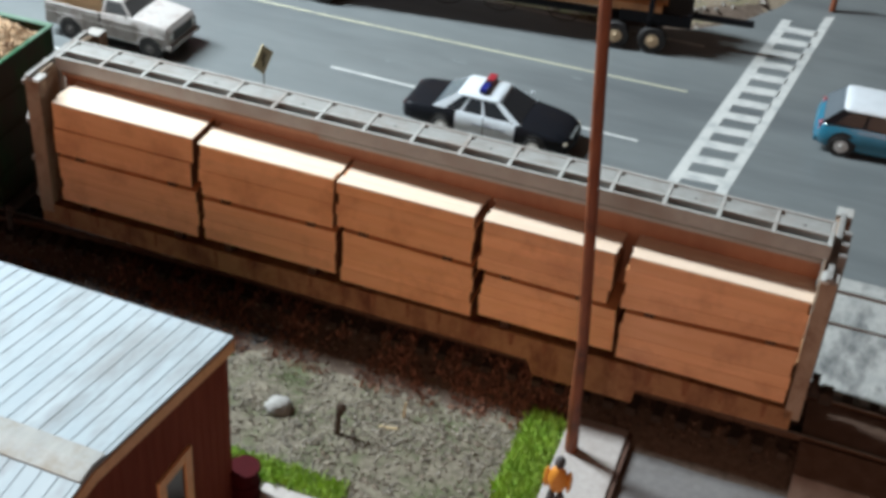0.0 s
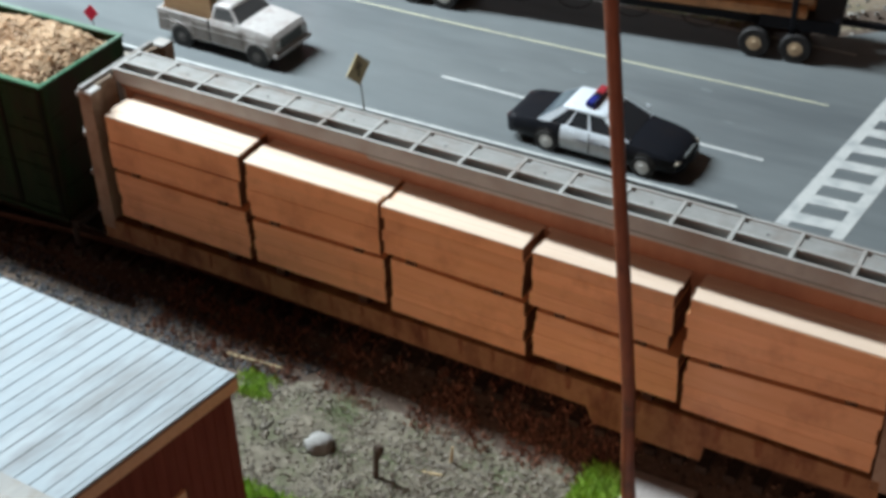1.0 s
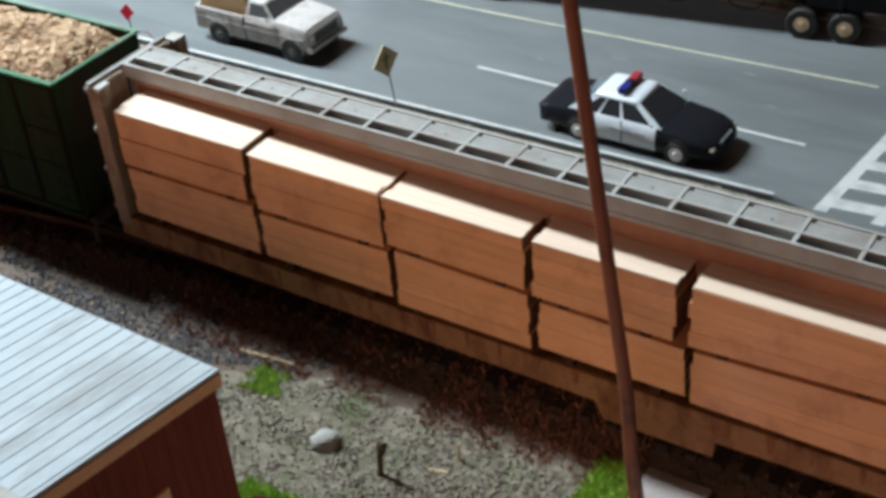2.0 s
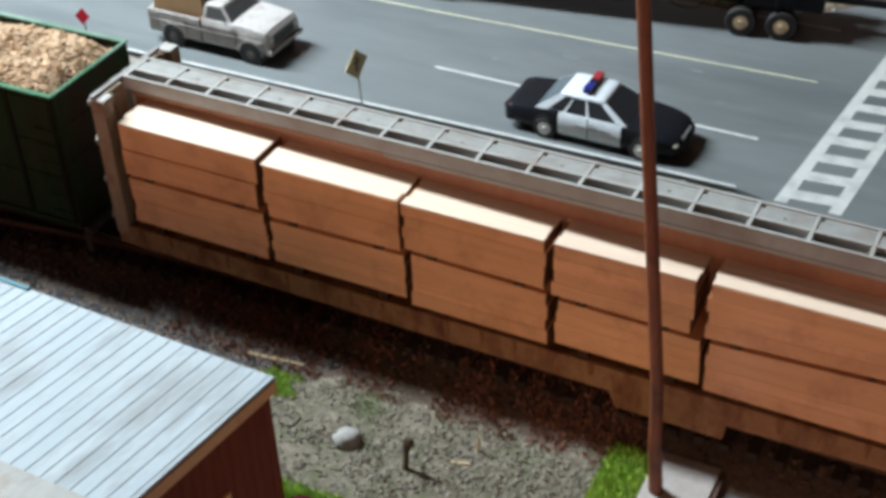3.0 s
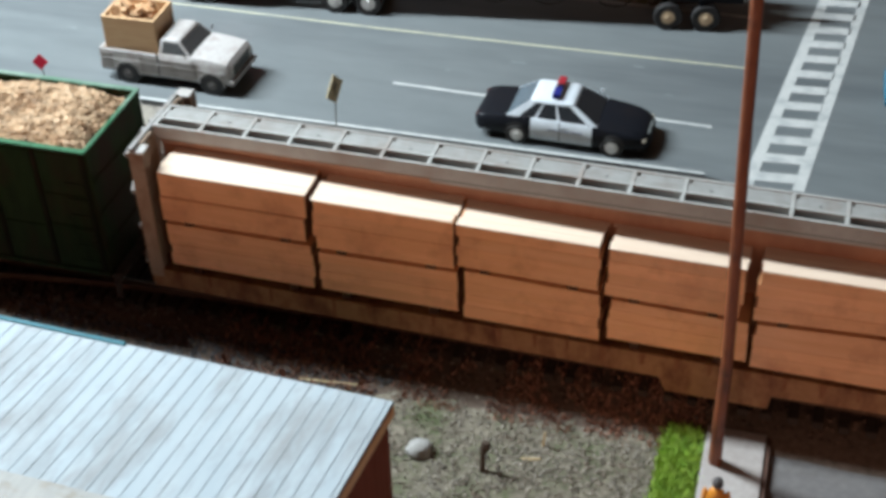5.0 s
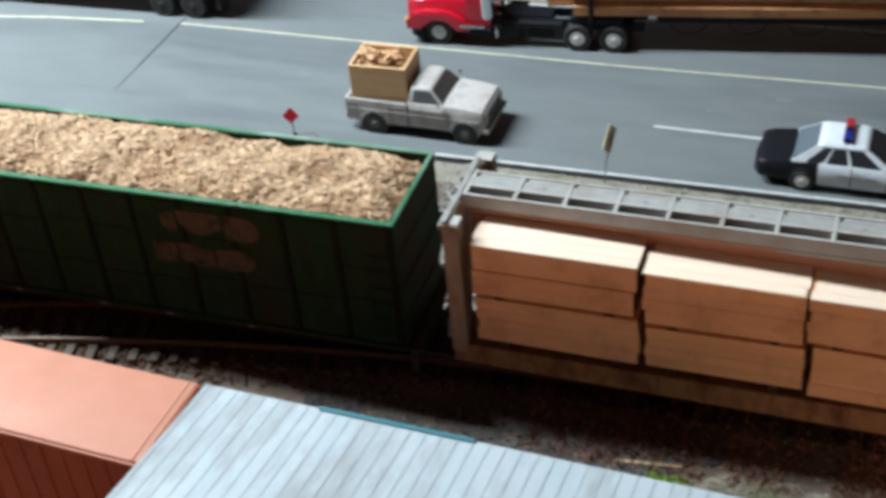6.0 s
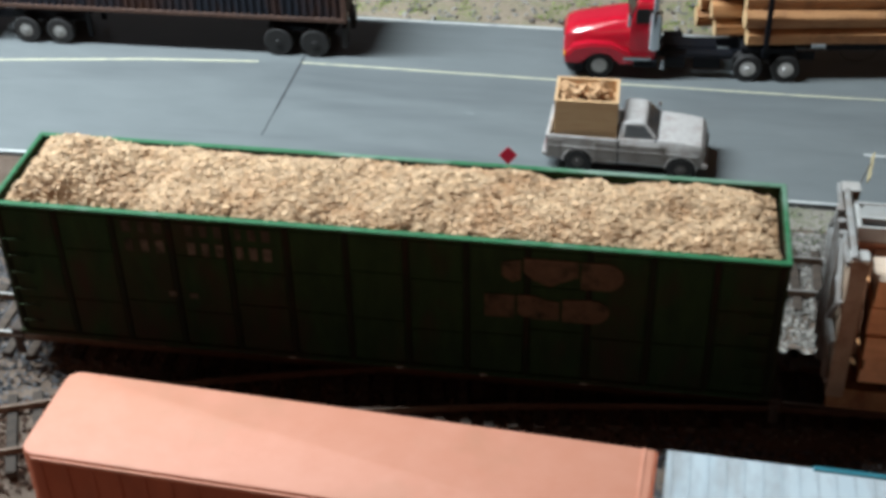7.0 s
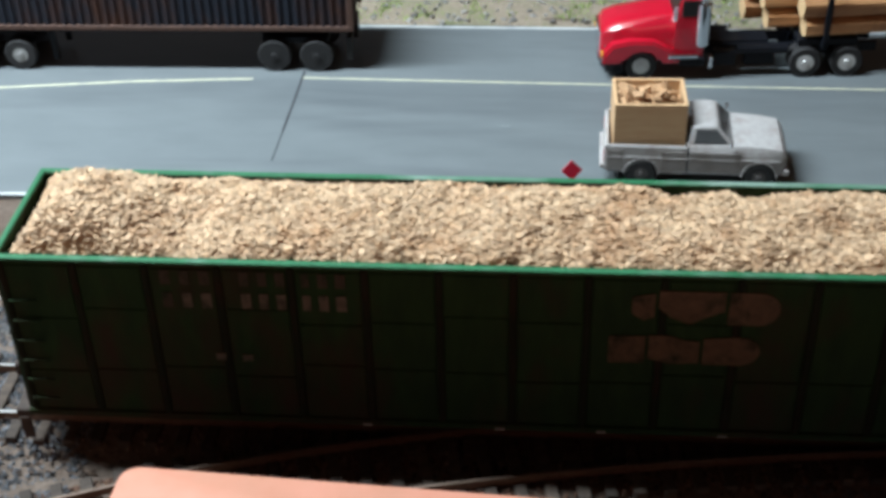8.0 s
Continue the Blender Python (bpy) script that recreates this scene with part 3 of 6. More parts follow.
def yard_bed():
    """The pale gravel bed of the yard, with an uneven edge towards the track."""
    bm = B()
    nx, ny = 60, 40
    rows = []
    for j in range(ny + 1):
        row = []
        for i in range(nx + 1):
            x, y = 150 + 194 * i / nx, -262 + 66 * j / ny
            rim = yard_rim(x)
            up = 0.35 + 0.25 * fbm(x, y, 6, 1.2) if y < rim else -1.5
            row.append(bm.verts.new((x, y, ground_z(x, y) + up)))
        rows.append(row)
    for a, b in zip(rows, rows[1:]):
        for i in range(nx):
            bm.faces.new((a[i], a[i + 1], b[i + 1], b[i]))
    solo("gravel_bed", bm, YARD, "pale grey-green gravel bed with patches of moss", "gravel", kind="structure", smooth=True)


room()
ground()
yard_bed()
verge_bed()
far_bed()
road()
track("main model railway track with dark wooden ties", MAIN)
track("diverging siding track with dark wooden ties", SIDING_LINE, 5.9, ties=(9, 999), head=DULLHEAD)
track("rear railway track half sunk in gravel", BACK, 4.2)


def pavement():
    bm = B()
    prism(bm, [(360.5, -193), (560, -198), (560, -480), (359, -480)], -3, 0.5, "z")
    solo("pavement", bm, PAVE, "grey paved drive in front of the track", "pavement", kind="structure")
    t = thing("sidewalk", at(0, 0), "pale concrete sidewalk slab with a dark kerb edge", "sidewalk", kind="structure")
    for y0, y1 in ((-232, -192.8), (-272, -232.4), (-313, -272.4), (-360, -313.4)):
        bm = B()
        box(bm, 343.4, 358.8, y0, y1, -3, 3.0, 0.25)
        part("slab", bm, CONCRETE, t)
    bm = B()
    box(bm, 358.9, 360.2, -360, -193, -3, 2.4, 0.2)
    part("kerb", bm, RUSTRAIL, t, "dark wooden kerb edge")
    bm = B()
    box(bm, 279.5, 343, -360, -244.4, -3, 0.8, 0.2)
    solo("yard_path", bm, CONCRETE, "pale concrete yard beside the shed", "pavement", kind="structure")
    # plaster infill where the side street meets the rear track
    bm = B()
    n = 26
    g = [[bm.verts.new((366 + 220 * i / n, -163 + 62 * j / 14, 6.5 + 0.4 * fbm(i * 9, j * 6, 16, 2.0) - (5 if j > 13 else 0) - (4 if i < 1 else 0))) for i in range(n + 1)] for j in range(15)]
    for a, b in zip(g, g[1:]):
        for i in range(n):
            bm.faces.new((a[i], a[i + 1], b[i + 1], b[i]))
    solo("crossing_infill", bm, CREST, "pale plaster crossing surface smeared with black", "crossing", kind="structure", smooth=True)
    # brown crossing surface round the rails of the main track
    for prof in ([(-26, 0.2), (-21, 6.6), (-9.8, 8.4), (-9.8, 3.0), (-26, -2)], [(-6.9, 3.0), (-6.9, 8.5), (0, 8.8), (6.9, 8.5), (6.9, 3.0)]):
        bm = B()
        loft(bm, [[(x, off_line(MAIN, x) + o, z) for o, z in prof] for x in (401, 420, 450, 500, 560, 620)])
        solo("crossing_board", bm, BROWNCREST, "brown plastered crossing surface between the rails", "crossing", kind="structure", smooth=True)


pavement()

# ---- the train ----


def wheel_mesh():
    bm = B()
    cyl(bm, (0, -0.9, 0), (0, 0.9, 0), 5.0, seg=20)
    cyl(bm, (0, -1.3, 0), (0, -0.9, 0), 5.6, 5.6, seg=20)
    cyl(bm, (0, 0.9, 0), (0, 1.5, 0), 1.6, 1.3, seg=10)
    return finish("wheel", bm, WHEELSTEEL, True)


RAILWHEEL = wheel_mesh()


def bogie(parent, x, up=6.0):
    """A two-axle freight truck under a car, railhead at 9 mm."""
    for sy in (-1, 1):
        bm = B()
        prism(bm, [(x + a, up + b) for a, b in ((-13, 7.2), (-13, 9.6), (-6, 10.5), (-3.4, 12), (3.4, 12), (6, 10.5), (13, 9.6), (13, 7.2), (4, 5.0), (-4, 5.0))],
              sy * 10.4 - 0.9, sy * 10.4 + 0.9)
        fr = part("side_frame", bm, UNDER, parent)
        bm = B()
        for sx in (-1, 0, 1):
            cyl(bm, (x + sx * 1.9, sy * 11.2, up + 6), (x + sx * 1.9, sy * 11.2, up + 10), 0.8, seg=8)
        part("spring", bm, WHEELSTEEL, fr)
    for sx in (-10, 10):
        bm = B()
        cyl(bm, (x + sx, -9, up + 8), (x + sx, 9, up + 8), 0.9, seg=8)
        ax = part("axle", bm, UNDER, parent)
        for sy in (-1, 1):
            again("wheel", RAILWHEEL, ax, at(x + sx, sy * 8.3, up + 8.0, 180 if sy < 0 else 0))


def coupler(parent, x, s):
    bm = B()
    box(bm, min(x, x + s * 7), max(x, x + s * 7), -1.2, 1.2, 15.5, 18, 0.3)
    box(bm, min(x + s * 5.5, x + s * 9), max(x + s * 5.5, x + s * 9), -2.4, 2.4, 14.8, 18.6, 0.8, 2)
    part("coupler", bm, UNDER, parent, "dark knuckle coupler")
    bm = B()
    pts = [(x, 4, 17), (x + s * 3, 4.4, 13.5), (x + s * 6, 4, 12.2), (x + s * 8, 3.6, 13.2)]
    for a, b in zip(pts, pts[1:]):
        cyl(bm, a, b, 0.55, seg=6)
    part("air_hose", bm, TYRE, parent)


def centerbeam():
    """Car-local: x from 0 to 214.5 along the car, y=0 its centre line, z over the road."""
    car = thing("centerbeam_flatcar", at(183.2, -172.1, 0, -0.7), "grey-white centerbeam flatcar with rust-streaked side sill, loaded with lumber", "rail car")
    L, W = 214.5, 17.0
    bm = B()
    box(bm, 2, L - 2, -15.3, 15.3, 18.6, 22.2)
    part("deck", bm, CARTAN, car)
    pocket = random.Random(21)
    for sy in (-1, 1):
        y0, y1 = sorted((sy * W, sy * (W - 1.6)))
        bm = B()
        prism(bm, [(0.5, 22.6), (0.5, 16.4), (146, 15.4), (148, 10.8), (174.6, 10.8), (175.2, 15.4), (L - 0.5, 16.4), (L - 0.5, 22.6)], y0, y1)
        part("side_sill", bm, CARTAN, car, "tan side sill with rust streaks and a dropped middle")
        for i in range(22):
            bm = B()
            x = 9 + i * 9.4 + pocket.uniform(-0.7, 0.7)
            w, foot = pocket.uniform(0.4, 1.0), pocket.uniform(16.9, 19.2)
            y0, y1 = sorted((sy * W - sy * 0.4, sy * W + sy * 0.22))
            prism(bm, [(x - w * 0.5, foot), (x + w * 0.6, foot + 0.4), (x + w, 22.3), (x - w, 22.4)], y0, y1)
            part("stake_pocket", bm, RUSTDARK, car)
    # centre partition: a thin wall, posts and the ladder-like top chord; it leans out and up towards the east end
    zt = 63.9

    def lean(bm):
        for v in bm.verts:
            u = max(0.0, min(1.0, (v.co.x - 12) / 150)) * max(0.0, (v.co.z - 30) / 32)
            v.co.y -= 4.6 * u
            v.co.z += 3.7 * u
        return bm
    xs = [3 + (L - 6) * i / 24 for i in range(25)]
    bm = B()
    loft(bm, [[(x, -3.0, z) for z in (22.2, 34, 46, 58.2)] + [(x, 3.0, z) for z in (58.2, 46, 34, 22.2)] for x in xs])
    part("center_wall", lean(bm), CHORDWALL, car, "grey steel centre partition, its colour holding rust and warm bounced light")
    for run, m in ((xs[:10], CHORDWALL), (xs[9:], CARWHITE)):
        bm = B()
        loft(bm, [[(x, -5.3, 60.2), (x, -4.5, 60.2), (x, -3.0, 57.6), (x, -3.6, 57.2)] for x in run])
        part("chord_gusset", lean(bm), m, car)
    top = thing_part("top_chord", car)
    n = 16
    step = (L - 5.0) / n
    for y0, y1 in ((-5.5, -4.8), (-1.4, -0.7), (4.8, 5.5)):
        bm = B()
        loft(bm, [[(x, y0, 60.0), (x, y1, 60.0), (x, y1, zt), (x, y0, zt)] for x in [2] + xs + [L - 2]])
        part("chord_rail", lean(bm), CARWHITE, top)
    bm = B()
    # the web's dark tone puts the shade of the slots into its colour
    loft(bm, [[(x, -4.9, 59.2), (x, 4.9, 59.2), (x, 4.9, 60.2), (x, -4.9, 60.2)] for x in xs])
    part("chord_web", lean(bm), RECESS, top, "recessed web between the chord rails, coloured dark as if shaded")
    for i in range(n + 1):
        x = 2.5 + i * step
        bm = B()
        box(bm, x - 0.5, x + 0.5, -5.0, 5.0, 60.1, zt - 0.12, 0.12)
        part("crossbar", lean(bm), CARWHITE, top)
        if i < n:
            bm = B()
            box(bm, x + 0.6, x + step - 0.6, -0.8, 3.5, 61.6, zt - 0.35, 0.1)
            box(bm, x + 1.5, x + step - 0.6, 3.45, 4.9, 61.6, zt - 0.36, 0.1)
            pl = part("plate", lean(bm), PLATEGREY, top)
            if i % 2:
                bm = B()
                cyl(bm, (x + step * 0.5, 1.2, 62.0), (x + step * 0.5, 1.2, zt - 0.3), 0.32, seg=8)
                part("rivet_hole", lean(bm), DARKSEAM, pl)
    for x, s in ((0, -1), (L, 1)):
        e = thing_part("bulkhead", car, "grey-white end bulkhead with lattice openings and rust")
        x0, x1 = sorted((x, x - s * 2.2))
        post = (x, x + 4.2) if s < 0 else (x - 2.4, x + 1.4)
        for sy in (-1, 1):
            bm = B()
            y0, y1 = sorted((sy * W, sy * (W - 3.6)))
            prism(bm, [(y0, 20), (y1, 20), (y1, 61.8), (y0, 61.8)], *post, "x")
            part("end_post", bm, ENDGREY, e)
            bm = B()
            y0, y1 = sorted((sy * (W - 0.3), sy * (W - 4.4)))
            box(bm, post[0] - 0.15, post[1] + 0.15, y0, y1, 61.7, 62.4, 0.15)
            part("post_cap", bm, CARWHITE, e)
            bm = B()
            y0, y1 = sorted((sy * W * 0.98, sy * 5.0))
            box(bm, x0 + 0.5 * (s < 0), x1 - 0.5 * (s > 0), y0, y1, 22, 61.4)
            part("end_sheet", bm, ENDGREY, e)
            if s > 0:
                continue
            bm = B()
            y0, y1 = sorted((sy * W, sy * 5.2))
            xo0, xo1 = sorted((x + s * 1.1, x + s * 0.2))
            for z in (25, 37, 49, 61.0):
                box(bm, xo0, xo1, y0, y1, z - 0.8, z + 0.8, 0.15)
            part("lattice_rail", bm, ENDTOP, e)
            bm = B()
            cyl(bm, (x + s * 1.0, sy * (W - 1), 25), (x + s * 1.0, sy * 6, 37), 0.8, seg=6)
            cyl(bm, (x + s * 1.0, sy * 6, 37), (x + s * 1.0, sy * (W - 1), 49), 0.8, seg=6)
            cyl(bm, (x + s * 1.0, sy * (W - 1), 49), (x + s * 1.0, sy * 6, 60.6), 0.8, seg=6)
            part("lattice_brace", bm, ENDTOP, e)
        for y in (-5.0, 0.0, 5.0):
            bm = B()
            xo0, xo1 = sorted((x + s * 2.0, x))
            box(bm, xo0, xo1, y - 0.8, y + 0.8, 22, 62.0, 0.2)
            part("centre_post", lean(bm), ENDTOP, e)
        bm = B()
        box(bm, *sorted((x, x - s * 1.5)), -W, W * 0.72, 62.4, 63.4, 0.2)
        part("end_top_rail", bm, ENDTOP, e, "light grey rail along the top of the bulkhead")
    bogie(car, 30)
    bogie(car, L - 30)
    coupler(car, 0.5, -1)
    coupler(car, L - 0.5, 1)
    bm = B()
    cyl(bm, (L + 2.2, -6.5, 24), (L + 4.0, -6.5, 24), 3.2, seg=16)
    part("brake_wheel", bm, UNDER, car, "dark round hand brake wheel")
    return car


def thing_part(name, parent, label=""):
    """A part that only groups sub-parts: a small hidden-in-place Empty."""
    ob = new(name)
    ob.empty_display_size = 0.005
    ob.parent = parent
    return tagged(ob, label) if label else ob


def bundles(car):
    """Lumber packs on the near side of the flatcar, lower row and upper row."""
    rng = random.Random(4)
    frame_m = car.matrix_basis
    # for each pack: lower row from, to, underside; the joint at both ends; upper row from, to, top
    packs = ((7.4, 50.6, 24.9, 39.1, 39.5, 6.7, 49.4, 56.4), (51.8, 90.8, 25.2, 38.0, 38.6, 51.4, 90.5, 55.2),
             (92.9, 129.2, 23.6, 39.6, 39.0, 91.2, 128.6, 54.6), (131.6, 167.2, 25.0, 38.2, 37.8, 130.4, 164.4, 54.6),
             (168.7, 211.6, 23.6, 38.0, 40.2, 167.8, 211.4, 55.0))
    for row in (0, 1):
        for i, (la, lb, under, gl, gr, ua, ub, crown) in enumerate(packs):
            xa, xb = (ua, ub) if row else (la, lb)
            lo = (under, under) if row == 0 else (gl + 1.25, gr + 1.25)
            hi = (gl, gr) if row == 0 else (crown - 0.4, crown - 0.4)
            yf = -16.2 + rng.uniform(-0.12, 0.12)
            pk = thing("lumber_pack", frame_m @ at((xa + xb) / 2, 0, 0, rng.uniform(-0.35, 0.35)) @ at(-(xa + xb) / 2, 0),
                       "pack of fresh orange-brown pine boards, %s row on the flatcar" % ("upper" if row else "lower"), "lumber", "lumber packs")
            cuts = [0, 0.5, 1.0] if (row and i == 0) else [0, 0.27, 0.5, 0.76, 1.0]
            for ca, cb in zip(cuts, cuts[1:]):
                bm = B()
                o = rng.uniform(-0.06, 0.06)
                xl, xr = xa + rng.uniform(-0.4, 0.5), xb + rng.uniform(-0.5, 0.4)
                g = 0.42 if len(cuts) == 3 and ca else 0.015

                def zz(c, u):
                    return (lo[u] * (1 - c) + hi[u] * c)
                prism(bm, [(xl, zz(ca, 0) + g), (xr, zz(ca, 1) + g), (xr, zz(cb, 1)), (xl, zz(cb, 0))], yf + o, -3.3)
                bmesh.ops.bevel(bm, geom=bm.edges[:], offset=0.05, segments=1, affect="EDGES")
                bm.normal_update()
                # end faces take the dark copy, as if always shaded
                for f in bm.faces:
                    f.material_index = int(abs(f.normal.x) > 0.7)
                part("board_course", bm, [LUMBER, LUMBERENDSHADE], pk)
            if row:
                # thin added boards whose pale colour carries the light on the tops
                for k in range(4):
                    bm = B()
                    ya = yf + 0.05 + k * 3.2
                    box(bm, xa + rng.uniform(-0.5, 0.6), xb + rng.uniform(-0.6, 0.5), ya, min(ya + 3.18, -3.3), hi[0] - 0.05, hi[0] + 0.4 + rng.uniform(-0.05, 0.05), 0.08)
                    part("top_board", bm, LITLUMBERTOP, pk)
            for x, u in ((xa + 6, 0), (xb - 8, 1)):
                bm = B()
                box(bm, x, x + 2.4, yf + 0.15, -4, 22.2 if row == 0 else lo[u] - 1.4, lo[u] + 0.1)
                part("sticker", bm, STICKER, pk, "dark wooden sticker strip")


flatcar = centerbeam()
bundles(flatcar)


def gondola():
    """Long green gondola; local x 0 to 200.3, centre line y=0."""
    car = thing("wood_chip_gondola", at(-30.4, -172.4, 0, 0), "dark green weathered high-side gondola full of wood chips", "rail car")
    L, W, zb, zt = 200.3, 17.0, 17.0, 59.9
    for sy in (-1, 1):
        y0, y1 = sorted((sy * (W - 0.5), sy * (W - 1.6)))
        bm = B()
        box(bm, 0.6, L - 0.6, y0, y1, zb + 1, zt)
        side = part("side_sheet", bm, GREEN, car, "dark green side sheet with rust and grime")
        weld = random.Random(31)
        k = 13
        for i in range(k + 1):
            x = 1.6 + i * (L - 3.2) / k
            bm = B()
            y0, y1 = sorted((sy * (W - 0.6), sy * W + sy * 0.05))
            box(bm, x - 0.75, x + 0.75, y0, y1, zb, zt - 1.2, 0.25)
            part("rib", bm, RIBDARK, side)
            if i < k:
                # dished panels of uneven height; some run through without a weld line
                low, high = 30 + weld.uniform(0, 4), 44 + weld.uniform(0, 4.5)
                cuts = [zb + 1.5] + [z for z in (low, high) if weld.random() < 0.84] + [zt - 2]
                for za, zc in zip(cuts, [z - weld.uniform(0.4, 0.8) for z in cuts[1:-1]] + cuts[-1:]):
                    bm = B()
                    y0, y1 = sorted((sy * (W - 0.7), sy * (W - 0.2)))
                    box(bm, x + 0.9, x + (L - 3.2) / k - 0.9, y0, y1, za, zc, 0.18)
                    part("panel", bm, GREEN, side)
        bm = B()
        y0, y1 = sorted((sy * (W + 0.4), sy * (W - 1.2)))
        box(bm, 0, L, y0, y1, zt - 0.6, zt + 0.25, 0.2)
        part("top_rim", bm, GREENRIM, car, "worn top rim, its green brightened for top light")
        bm = B()
        y0, y1 = sorted((sy * (W + 0.3), sy * (W - 2.5)))
        box(bm, 0, L, y0, y1, zb - 0.4, zb + 1.4, 0.25)
        part("side_sill", bm, GREEN, car)
    for x, s in ((0, -1), (L, 1)):
        bm = B()
        x0, x1 = sorted((x, x - s * 1.4))
        box(bm, x0, x1, -W + 0.6, W - 0.6, zb, zt)
        end = part("end_sheet", bm, GREEN, car, "dark green end sheet")
        for z in (27, 38, 49):
            bm = B()
            x0, x1 = sorted((x + s * 0.35, x))
            box(bm, x0, x1, -W + 1, W - 1, z - 0.6, z + 0.6, 0.15)
            part("end_rib", bm, GREEN, end)
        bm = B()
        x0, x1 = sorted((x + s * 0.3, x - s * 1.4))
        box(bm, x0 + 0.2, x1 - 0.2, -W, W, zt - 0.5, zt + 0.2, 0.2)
        part("end_rim", bm, GREENRIM, car, "worn end rim, its green brightened for top light")
        # ladder rungs at the corner
        for j in range(6):
            bm = B()
            xr0, xr1 = sorted((x - s * 2.0, x - s * 8.0))
            box(bm, xr0, xr1, -W - 0.9, -W - 0.55, 22 + j * 5.4, 22.4 + j * 5.4)
            part("ladder_rung", bm, GREEN, car)
    bm = B()
    box(bm, 1, L - 1, -W + 1.5, W - 1.5, zb, zb + 1.5)
    part("floor_sheet", bm, UNDER, car)
    bm = B()
    box(bm, 2, L - 2, -4, 4, 13.5, zb, 0.4)
    part("center_sill", bm, UNDER, car)
    # faded railway emblem: two rows of plain rounded shapes, broken where the ribs stand out
    y0, y1 = -W - 0.12, -W
    arc = [(math.cos(radians(90 - 180 * k / 10)), math.sin(radians(90 - 180 * k / 10))) for k in range(11)]
    for x, z, w, h in ((146.6, 51.6, 29.6, 8.2), (143.0, 40.6, 31.0, 7.4)):
        shapes = ([(-0.5, 0.3), (-0.5, -0.2), (-0.42, -0.42), (-0.345, -0.3), (-0.345, 0.42)],
                  [(-0.32, 0.5), (-0.32, 0.0), (-0.24, -0.3), (-0.1, -0.5), (0.0, -0.3), (0.1, -0.12), (0.13, -0.1), (0.13, 0.5)],
                  [(0.155, 0.5)] + [(0.36 + 0.14 * c, 0.5 * q) for c, q in arc] + [(0.155, -0.5)])
        if z < 45:
            shapes = ([(-0.5, 0.44), (-0.5, -0.5), (-0.26, -0.5), (-0.26, 0.46)],
                      [(-0.235, 0.5), (-0.235, -0.34), (-0.1, -0.5), (0.1, -0.46), (0.1, 0.3), (0.0, 0.34), (-0.1, 0.5)],
                      [(0.125, 0.42)] + [(0.36 + 0.14 * c, 0.5 * q) for c, q in arc] + [(0.125, -0.5)])
        for pts in shapes:
            bm = B()
            prism(bm, [(x + w * px, z + h * pz) for px, pz in pts], y0, y1)
            part("emblem_shape", bm, FADED, car, "faded tan emblem shape")
    # faded lettering as plain bars
    for z, h in ((56.0, 4.2), (50.2, 4.6)):
        for x, w in ((34.8, 3.2), (39.0, 3.0), (43.0, 3.2), (51.4, 3.0), (55.2, 2.8), (58.8, 3.0), (64.2, 2.6), (67.6, 3.0), (71.2, 3.2)):
            bm = B()
            box(bm, x + 0.2, x + w * 0.72, y0, y1, z - h * 0.42, z + h * 0.42)
            part("lettering_bar", bm, LETTERING if z < 52 and 38 < x else FADEDARK, car)
    for x, z in ((44.5, 35.2), (50.2, 35.0)):
        bm = B()
        box(bm, x, x + 2.2, y0, y1, z - 0.8, z + 0.8)
        part("lettering_bar", bm, LETTERING, car)
    for x in (75.0, 104.0, 126.0, 152.0):
        bm = B()
        box(bm, x, x + 2.2, -W - 0.45, -W + 0.4, zb - 0.4, zb + 0.4, 0.2)
        part("jacking_pad", bm, PLATEGREY, car, "small pale worn pad on the sill")
    # brake platform with its upright shaft on the west end, a plain step on the east end
    for x, s, wide in ((0, -1, 3.6), (L, 1, 3.0)):
        bm = B()
        xa, xb = sorted((x, x + s * wide))
        box(bm, xa, xb, -W + 0.6, W - 0.6, 15.2, 17.4, 0.3)
        part("end_platform", bm, UNDER, car, "dark grimy end platform")
        bm = B()
        xa, xb = sorted((x + s * 0.3, x + s * (wide - 0.6)))
        box(bm, xa, xb, -W + 0.2, -W + 0.9, 9.5, 15.4, 0.2)
        box(bm, xa, xb, -W + 0.2, -W + 0.9, 9.0, 9.8, 0.2)
        part("stirrup_step", bm, UNDER, car)
    bm = B()
    cyl(bm, (-2.6, -6.5, 17), (-2.6, -6.5, 47), 0.4, seg=6)
    cyl(bm, (-2.2, -6.5, 47), (-3.4, -6.5, 47), 2.6, seg=14)
    part("brake_shaft", bm, UNDER, car, "dark hand brake shaft and wheel")
    bogie(car, 30)
    bogie(car, L - 30)
    coupler(car, 0.5, -1)
    coupler(car, L - 0.5, 1)


gondola()


def chip_z(x, y):
    """Height of the wood-chip heap at car-local x, y."""
    edge = min(x - 2.5, 195.9 - x, 15.2 - abs(y))
    rise = 1 - math.exp(-max(edge, 0) / 4.5)
    lump = 6.4 * math.exp(-((x - 15) / 12) ** 2) + 1.5 * math.exp(-((x - 75) / 30) ** 2) + 1.0 * math.exp(-((x - 112) / 14) ** 2)
    return 57.6 + (3.5 + lump) * rise + 2.1 * fbm(x, y, 17, 5.0) + 0.8 * fbm(x, y, 5, 9.0)


